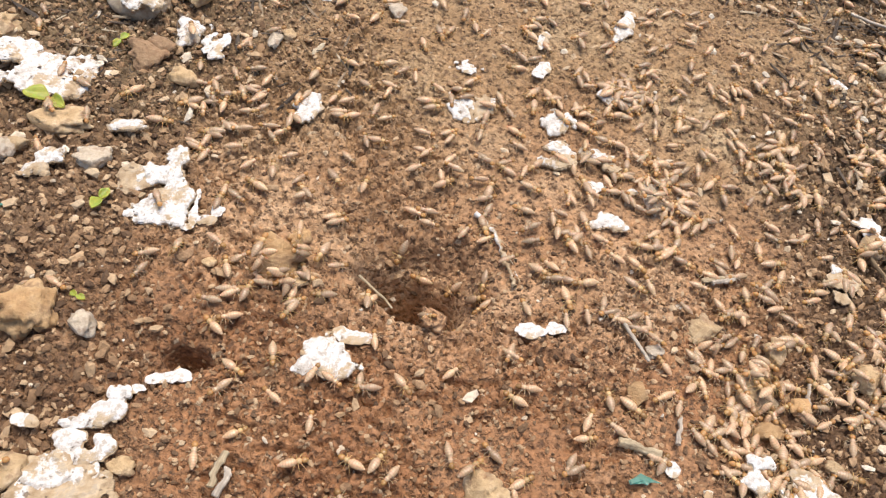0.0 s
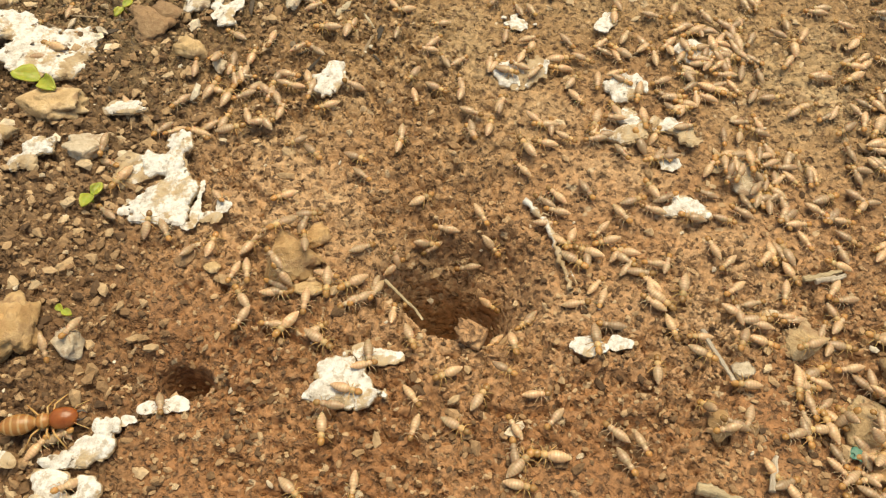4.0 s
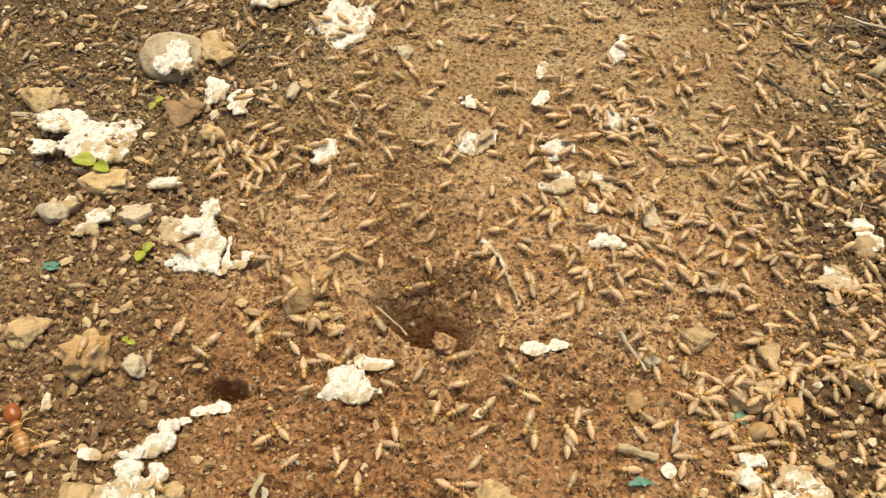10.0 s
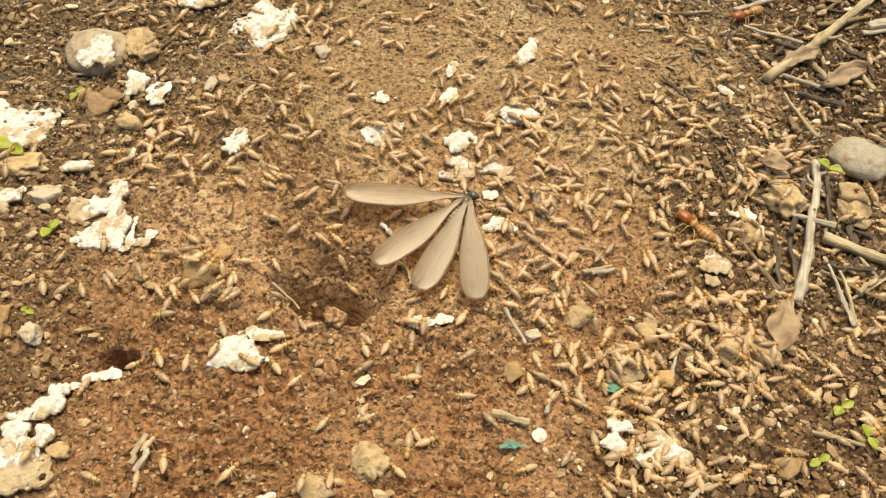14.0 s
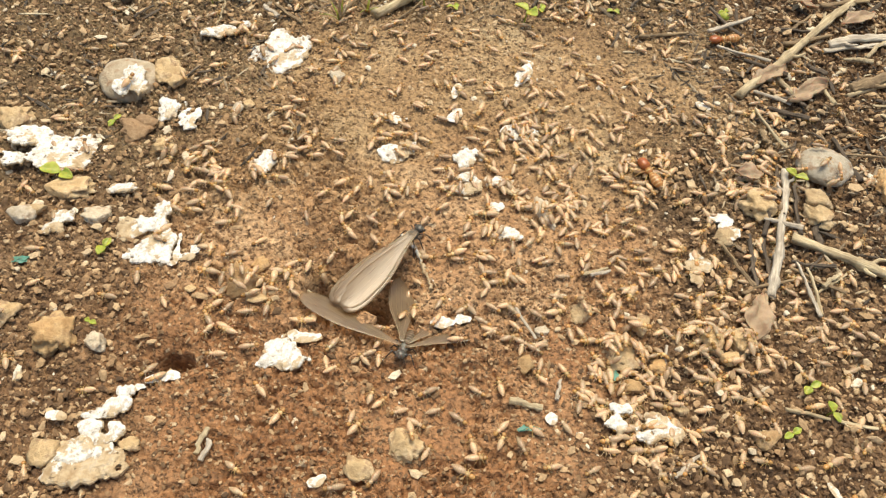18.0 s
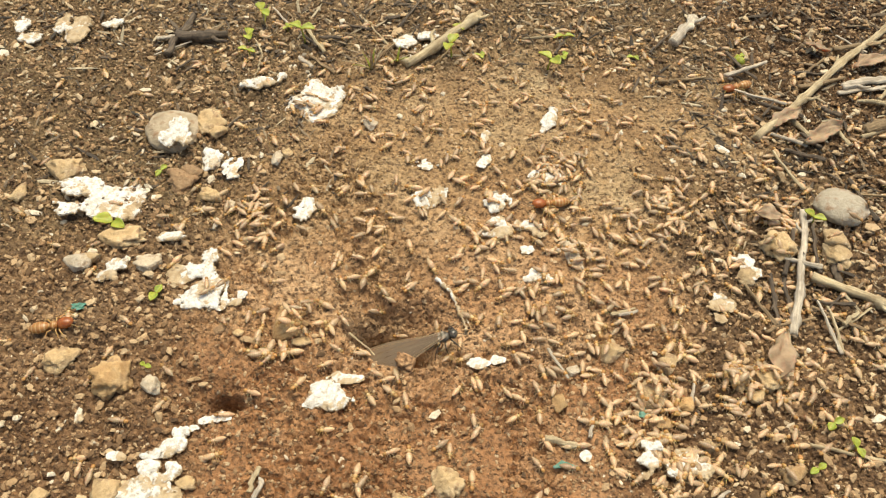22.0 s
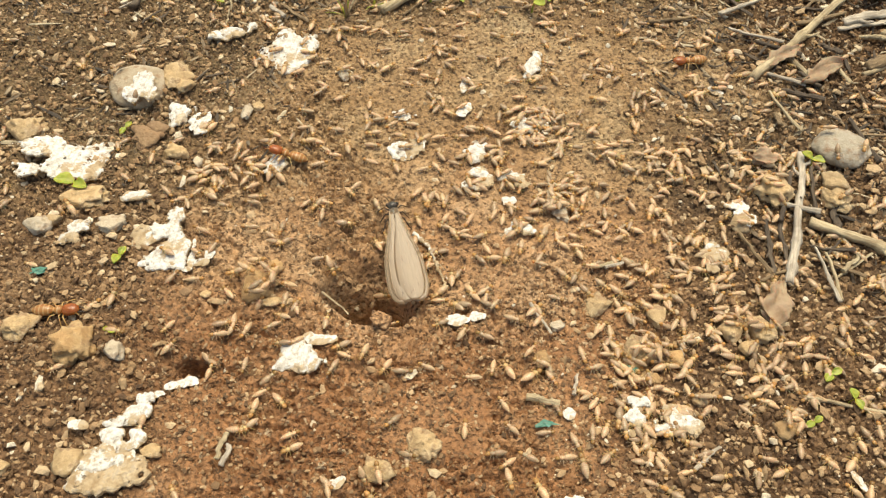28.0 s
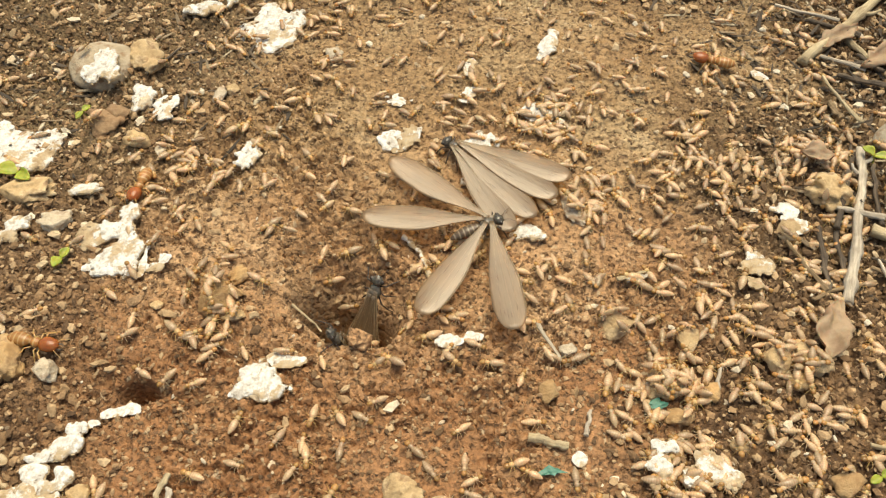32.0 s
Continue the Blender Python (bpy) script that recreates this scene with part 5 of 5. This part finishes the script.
# rows: seconds, x, y (mm) of the head, heading, how steeply it climbs, then the sweep of the left fore, left hind, right hind and right fore wing
FLIGHTS = [
    ([(10.8, 10.5, 1.1, 62, 56, -3, -1, 1, 3),
      (11.2, 14.4, 5.9, 55, 17, -3, -1, 1, 3),
      (11.6, 15.3, 7.2, 46, 2, -3, -1, 1, 3),
      (12, 20.3, 6.7, 35, 2, -6, -2, 2, 6),
      (12.5, 22.7, 8.7, 20, 2, -17, -6, 4, 15),
      (13, 24.7, 7.3, 29, 2, -13, -3, 5, 10),
      (13.3, 22, 19.9, 42, 2, -23, -4, 9, 16),
      (13.6, 26.5, 11.5, 35, 2, -39, -3, 10, 32),
      (14, 30.9, 19.7, 52, 2, -52, -8, 16, 41),
      (14.3, 34.1, 26.2, 44, 2, -65, -3, 19, 50),
      (14.6, 31.5, 23.9, 46, 2, -72, -12, 24, 53)], 14.7),
    ([(14.8, 17.5, -0.3, 53, 53, -3, -1, 1, 3),
      (15, 21.8, 1.2, 45, 25, -3, -1, 1, 3),
      (15.5, 31.6, 5.6, 27, 2, -3, -1, 1, 3),
      (17.5, 23.2, 6.4, 24, 2, -3, -1, 1, 3),
      (17.7, 21.1, 6.3, 32, 2, -3, -1, 1, 3),
      (18, 17.1, 13.4, 51, 2, -3, -1, 1, 3),
      (18.2, 19.2, 20.8, 68, 2, -15, -5, 5, 15),
      (18.5, 17.5, 24.4, 78, 2, -33, -15, 9, 52),
      (18.7, 17.7, 25.1, 92, 2, -64, -23, 16, 73)], 18.8),
    ([(16.2, 6, -3, -66, 35, -3, -1, 1, 3),
      (16.8, 9, -12, -70, 20, -5, -2, 2, 6),
      (17.5, 13.6, -22.4, -76, 39, -14, -4, 5, 15),
      (17.7, 11.4, -18.4, -85, 24, -38, -12, 14, 40),
      (18, 12.9, -19.2, -105, 21, -48, -26, 15, 73),
      (18.2, 14.7, -18.2, -86, 27, -73, -33, 13, 66),
      (18.5, 20.1, -23.7, -60, 2, -28, -10, 9, 28),
      (18.7, 26.7, -23.2, -46, 2, -40, -17, 7, 31),
      (19, 31, -23.1, -25, 2, -62, -15, 22, 39),
      (19.2, 29.6, -23.2, -32, 2, -86, -24, 26, 61)], 19.2),
    ([(18.6, 10.3, 7, 73, 38, -3, -1, 1, 3),
      (19, 13, 24.1, 78, 2, -7, -2, 3, 8),
      (19.2, 15.1, 26.5, 65, 2, -18, -6, 6, 15),
      (19.4, 15.9, 25.3, 31, 2, -47, -14, 19, 51),
      (19.6, 18, 27.9, 14, 2, -48, -13, 28, 75),
      (19.8, 18.7, 28.3, 10, 2, -51, -23, 24, 87),
      (20, 19.3, 36.2, 15, 2, -62, -26, 23, 83)], 20.0),
    ([(18.8, 20, 0, 28, 50, -3, -1, 1, 3),
      (19, 28.1, 4.3, 25, 20, -3, -1, 1, 3),
      (19.2, 25.2, 11.6, 57, 2, -5, -1, 2, 5),
      (19.4, 17.1, 19.2, 103, 2, -14, -8, 4, 22),
      (19.6, 21.5, 24.7, 103, 2, -24, -13, 9, 44),
      (19.8, 22.7, 20.3, 104, 2, -30, -20, 3, 79),
      (20, 26.7, 16.8, 113, 2, -102, -68, 36, 61),
      (20.2, 26.4, 19, 105, 2, -53, -25, 19, 86),
      (20.4, 25.9, 19.6, 105, 2, -76, -33, 35, 98)], 20.4),
    ([(19.4, 11.7, 11, 60, 2, -3, -1, 1, 3),
      (19.6, 8.6, 18.2, 74, 2, -8, -3, 3, 8),
      (19.8, 6.7, 22.5, 72, 2, -25, -7, 8, 20),
      (20, 13.5, 22.4, 59, 2, -14, -5, 4, 13),
      (20.2, 12.6, 25.6, 73, 2, -18, -6, 5, 16),
      (20.4, 12.3, 22.6, 36, 2, -54, -12, 22, 48),
      (20.6, 8.6, 25.8, 74, 2, -68, -11, 24, 61),
      (20.8, 8.6, 24.9, 76, 2, -49, -11, 16, 43)], 20.9),
    ([(20.4, 14.8, -4.8, 14, 41, -3, -1, 1, 3),
      (20.6, 20.9, -2.7, 12, 20, -3, -1, 1, 3),
      (20.8, 18.9, 2.9, 27, 2, -3, -1, 1, 3),
      (21, 18.8, 5.1, 40, 2, -3, -1, 1, 3),
      (21.2, 22.9, 5.2, 34, 2, -3, -1, 1, 3),
      (21.5, 18.4, 3.8, 13, 2, -17, -6, 4, 14),
      (22, 16.9, -3.4, 13, 20, -3, -1, 1, 3),
      (22.5, 16.8, -5.6, -3, 20, -3, -1, 1, 3),
      (23, 15.1, -4.3, 13, 20, -3, -1, 1, 3),
      (23.3, 24.7, -2.5, 8, 20, -3, -1, 1, 3),
      (23.6, 31.2, -0.5, -15, 2, -33, -3, 15, 23),
      (24, 35.1, 2.3, -27, 2, -51, -17, 35, 50),
      (24.3, 45.1, 3.2, -27, 2, -54, -20, 41, 75),
      (24.6, 45.6, 3, -48, 2, -39, -11, 25, 70),
      (24.8, 47.3, 3.4, -55, 2, -36, -17, 23, 84),
      (25, 45.1, 3.8, -36, 2, -55, -27, 19, 81)], 25.0),
    ([(23.4, 9.5, -3.5, 20, 50, -3, -1, 1, 3),
      (23.8, 14, -1.5, 20, 20, -14, -5, 2, 6),
      (24, 19.8, 1.8, 10, 5, -24, -8, 4, 14),
      (24.3, 21.2, 1.2, 16, 17, -9, -3, 3, 9),
      (24.6, 23.5, -1.2, -2, 2, -17, -5, 6, 17),
      (24.8, 30.6, 1.6, -7, 2, -28, -5, 12, 25),
      (25, 25.4, -4.1, -19, 2, -48, -2, 26, 38),
      (25.2, 26, -5.7, -26, 2, -37, -11, 14, 40),
      (25.4, 26.8, -2.3, 19, 2, -29, -9, 8, 24),
      (25.5, 26.8, -3, 20, 2, -31, -11, 8, 25)], 25.5),
    ([(25.2, 22, 10.7, 65, 41, -3, -1, 1, 3),
      (25.4, 26, 19, 66, 2, -3, -1, 1, 3),
      (25.5, 24.1, 18.3, 71, 2, -3, -1, 1, 3),
      (27.5, 13.2, 14.9, 84, 2, -6, -2, 2, 6),
      (27.8, 10, 17.8, 93, 2, -3, -1, 1, 3),
      (28.2, 6.8, 20.4, 103, 2, -3, -1, 1, 3),
      (28.6, 9, 17.9, 88, 2, -3, -1, 1, 3),
      (29, 15.9, 23.4, 75, 2, -6, -2, 2, 6),
      (29.3, 19.5, 22.6, 64, 2, -24, -6, 8, 20),
      (29.6, 20.7, 28.4, 76, 2, -29, -4, 8, 26),
      (29.9, 27.8, 33.8, 49, 2, -41, -4, 10, 39),
      (30.2, 23, 38.7, 70, 2, -35, -8, 13, 73),
      (30.5, 25.4, 37.9, 51, 2, -19, -6, 6, 16),
      (30.8, 29.4, 36.8, 23, 2, -25, -9, 6, 21),
      (31, 31.3, 37.3, 51, 2, -13, -4, 5, 13),
      (31.3, 27.3, 36.4, 66, 2, -14, -7, 7, 29),
      (31.5, 27.9, 38.3, 77, 2, -13, -4, 4, 13),
      (31.8, 24.1, 35.6, 111, 2, -13, -4, 4, 13),
      (32, 20, 35.6, 138, 2, -20, -7, 7, 20)], None),
    ([(29.4, 16.5, -1.8, 21, 50, -3, -1, 1, 3),
      (29.6, 21.9, 0.9, 18, 18, -3, -1, 1, 3),
      (29.9, 24.2, 4.9, 34, 2, -3, -1, 1, 3),
      (30.2, 24.6, 5.3, 11, 2, -12, -4, 4, 12),
      (30.5, 25.3, 1.2, -1, 2, -9, -3, 3, 9),
      (30.8, 29.6, 3.6, 2, 2, -17, -6, 6, 17),
      (31, 26.4, 5.4, 3, 2, -24, -10, 7, 26),
      (31.3, 26.6, 8.6, 15, 2, -58, -18, 32, 52),
      (31.5, 27.6, 10.3, 15, 2, -66, -28, 42, 68),
      (31.8, 31.9, 14.3, 17, 2, -62, -24, 28, 79),
      (32, 31.2, 15.1, 21, 2, -59, -25, 38, 77)], None),
    ([(31.5, 5.3, -1.5, 57, 60, -3, -1, 1, 3),
      (31.8, 7.5, 1.1, 61, 57, -3, -1, 1, 3),
      (32, 8.9, 2.2, 62, 57, -3, -1, 1, 3)], None),
    ([(31.5, 0.7, -9.8, -161, 72, -3, -1, 1, 3),
      (32, 1, -9, -168, 69, -3, -1, 1, 3)], None),
]


def alate_moves(rows, takes_off):
    """takes_off: the second at which it leaves the ground, if it does."""
    root, wings = alate()
    body = [(0.0, pose(0.004, -0.001, -0.045, 0, -50, rows[0][3])), (max(0.05, rows[0][0] - 0.5), pose(0.004, -0.001, -0.045, 0, -50, rows[0][3]))]
    beats = {k: [] for k in range(4)}
    for t, x, y, head, climb, *sweep in rows:
        body.append((t, pose(x / 1000, y / 1000, 0.0028, 0, -climb, head)))
        for w in range(4):
            beats[w].append((t, sweep[w], -4.5 + 0.06 * abs(sweep[w])))
    t, x, y, head, climb, *sweep = rows[-1]
    if takes_off:
        if takes_off > t:
            t = takes_off
            body.append((t, body[-1][1]))
            for w in range(4):
                beats[w].append((t, sweep[w], -4.5 + 0.06 * abs(sweep[w])))
        ways = [(0.1, 3, 8, 9, -30), (0.2, 60, 210, 150, -45), (0.35, 130, 420, 260, -45), (0.6, 210, 640, 330, -35), (1.0, 330, 950, 400, -20), (1.8, 470, 1700, 160, 10)]
        for n, (dt, dx, dy, dz, pitch) in enumerate(ways):
            turn = head + (58 - head) * min(1, (n + 1) / 3)
            body.append((t + dt, pose((x + dx) / 1000, (y + dy) / 1000, 0.0028 + dz / 1000, 0, pitch, turn)))
            for w in range(4):
                beats[w].append((t + dt, (-70, -50, 50, 70)[w], (30, -25)[n % 2]))
        rest = (x / 1000 + 0.52 + 0.03 * (t % 7), y / 1000 + 2.1)
        low = float(ground_at(np.array(rest[0]), np.array(rest[1]))) + 0.0026
        body += [(t + 2.4, pose(*rest, low, 0, 0, 58)), (33.0, pose(*rest, low, 0, 0, 58))]
        for w in range(4):
            beats[w].append((t + 2.6, (-4, -2, 2, 4)[w], 2))
    elif t < 31.9:
        body.append((32.0, body[-1][1]))
    walk(root, body)
    for (wing, wx, wy, wz), moves in zip(wings, beats.values()):
        first = moves[0]
        moves = [(0.0, first[1], first[2]), *moves, *([(32.2, moves[-1][1], moves[-1][2])] if moves[-1][0] < 32 else [])]
        walk(wing, [(t, pose(wx, wy, wz, 0, raise_, sweep)) for t, sweep, raise_ in moves])


def oriented(x, y, heading, z, nx, ny):
    """A pose on sloping ground: the surface's slope along x and y, and a heading in degrees."""
    up = Vector((-nx, -ny, 1.0)).normalized()
    ahead = Vector((math.cos(radians(heading)), math.sin(radians(heading)), 0.0))
    ahead = (ahead - up * ahead.dot(up)).normalized()
    side = up.cross(ahead)
    m = Matrix((ahead, side, up)).transposed().to_4x4()
    m.translation = (x, y, z)
    return m


def placed(xs, ys, headings):
    e = 0.0007
    z = surface_at(xs, ys)
    nx = np.clip((surface_at(xs + e, ys) - surface_at(xs - e, ys)) / (2 * e), -1.3, 1.3)
    ny = np.clip((surface_at(xs, ys + e) - surface_at(xs, ys - e)) / (2 * e), -1.3, 1.3)
    return [oriented(*row) for row in zip(xs, ys, headings, z, nx, ny)]


HEAPS = [(0.0563, -0.017), (-0.0193, -0.0031), (-0.0322, 0.0303), (0.0486, 0.0216), (0.0774, -0.0134), (0.058, -0.0334), (0.094, 0.033), (0.041, 0.044), (0.071, 0.03)]


def crowd_density(x, y):
    d = 0.2 + 0.8 * smooth(-0.045, -0.005, x + 0.15 * y)
    d = d * (0.5 + 0.5 * smooth(-0.035, 0.0, y + 0.7 * np.maximum(x - 0.025, 0)))
    d = d * (1 - 0.7 * smooth(0.105, 0.14, x)) * (1 - 0.4 * smooth(0.075, 0.11, y))
    d = d * (0.6 + 0.2 * smooth(0.06, 0.03, np.hypot(x - 0.02, y - 0.015)) + 0.6 * smooth(0.06, 0.025, np.hypot(x - 0.075, y + 0.005)))
    return d


def crowd(model, count, seed, pace, lowest=-0.046):
    """Copies of a worker that wander each over its own patch of ground; some throng on a few heaps."""
    rng = np.random.default_rng(seed)
    times = np.arange(0, 33.0, 1.0)
    made = 0
    xs, ys, hs = np.empty((count, 33)), np.empty((count, 33)), np.empty((count, 33))
    while made < count:
        hx, hy = rng.uniform(-0.1, 0.14), rng.uniform(lowest, 0.115)
        throng = rng.random() < 0.1
        if throng:
            hx, hy = HEAPS[rng.integers(0, len(HEAPS))]
            hx, hy = hx + rng.normal(0, 0.003), hy + rng.normal(0, 0.003)
        elif rng.random() > crowd_density(hx, hy):
            continue
        h, x, y = rng.uniform(0, 360), hx + rng.normal(0, 0.003), hy + rng.normal(0, 0.003)
        speed = pace * rng.uniform(0.3, 1.3) * (0.5 if throng else 1.0)
        for k in range(33):
            xs[made, k], ys[made, k], hs[made, k] = x, y, h
            away = math.hypot(x - hx, y - hy)
            turn = rng.normal(0, 26)
            if away > (0.004 if throng else 0.014):
                back = math.degrees(math.atan2(hy - y, hx - x))
                turn += 0.45 * ((back - h + 180) % 360 - 180)
            h += max(-65, min(65, turn))
            go = speed * (0.15 if rng.random() < 0.2 else 1.0)
            x, y = x + go * math.cos(radians(h)), y + go * math.sin(radians(h))
        made += 1
    poses = placed(xs.ravel(), ys.ravel(), hs.ravel())
    copies = [model, *(copy_thing(model, Matrix()) for _ in range(count - 1))]
    for n, ob in enumerate(copies):
        walk(ob, list(zip(times, poses[n * 33:(n + 1) * 33])))


def soldier_moves(model, rows):
    """rows: seconds, x, y in mm, heading. The legs swing in two sets of three."""
    legs = [o for o in model.children if o.name.startswith("leg")]
    for n, leg in enumerate(legs):
        sign = 1 if n % 2 else -1
        walk(leg, [(0.25 * k, pose(0, 0, 0, 0, 0, 7 * sign * (1 if k % 2 else -1))) for k in range(129)])
    t, x, y, h = np.array(rows, float).T
    walk(model, list(zip(t, placed(x / 1000, y / 1000, h))))


def motions():
    for rows, takes_off in FLIGHTS:
        alate_moves(rows, takes_off)
    lead = soldier(2.2)
    second, third = copy_thing(lead, Matrix()), copy_thing(lead, Matrix())
    soldier_moves(lead, [(0, 120, 10, 175), (8, 104, 12, 172), (11, 93, 16, 175), (13, 79, 14, 165), (15, 72, 20, 110), (18, 70, 32, 115), (19, 66, 38, 140), (20.4, 52, 40, 175),
                         (21, 47, 39, 185), (22, 40, 35, 190), (23, 32, 35, 172), (24, 28.5, 34.4, 178), (25, 12, 30, 175), (27.5, -14, 34, 178), (28, -17, 34, 172), (30, -31, 37, 180), (31, -36, 31, 230), (32, -39, 24, 262)])
    soldier_moves(second, [(0, -58, -35, 20), (2, -50, -31, 20), (4, -45, -26, 15), (7, -50, -28, 60), (10, -61, -27, 120), (15, -66, -12, 95), (20, -70, -4, 30),
                                               (23, -67, -2, 5), (27.5, -64, -8, -10), (28, -58, -7, 0), (30, -52, -8, -5), (32, -48, -11, -12)])
    soldier_moves(third, [(0, 102, 90, 200), (11, 98, 86, 215), (18, 99, 82, 190), (23, 96, 79, 200), (28, 83, 66, 190), (30, 83, 61, 160), (32, 78, 59, 165)])
    crowd(worker("large_worker_termite", "large tan worker termite with an amber head crawling over soil", 1.04, "large worker termites on the mound", True), 120, 20, 0.0062)
    crowd(worker("worker_termite", "pale tan worker termite with an amber head crawling over soil", 0.91, "worker termites on the mound"), 240, 21, 0.0056)
    crowd(worker("small_worker_termite", "small pale worker termite with an amber head on soil", 0.8, "small worker termites on the mound"), 150, 22, 0.005)
    crowd(plain_worker("worker_termite", "tan worker termite with an amber head crawling over soil", 0.89, "worker termites on the mound"), 440, 23, 0.0056)
    crowd(plain_worker("small_worker_termite", "small pale worker termite with an amber head on soil", 0.8, "small worker termites on the mound"), 320, 24, 0.0052)



motions()
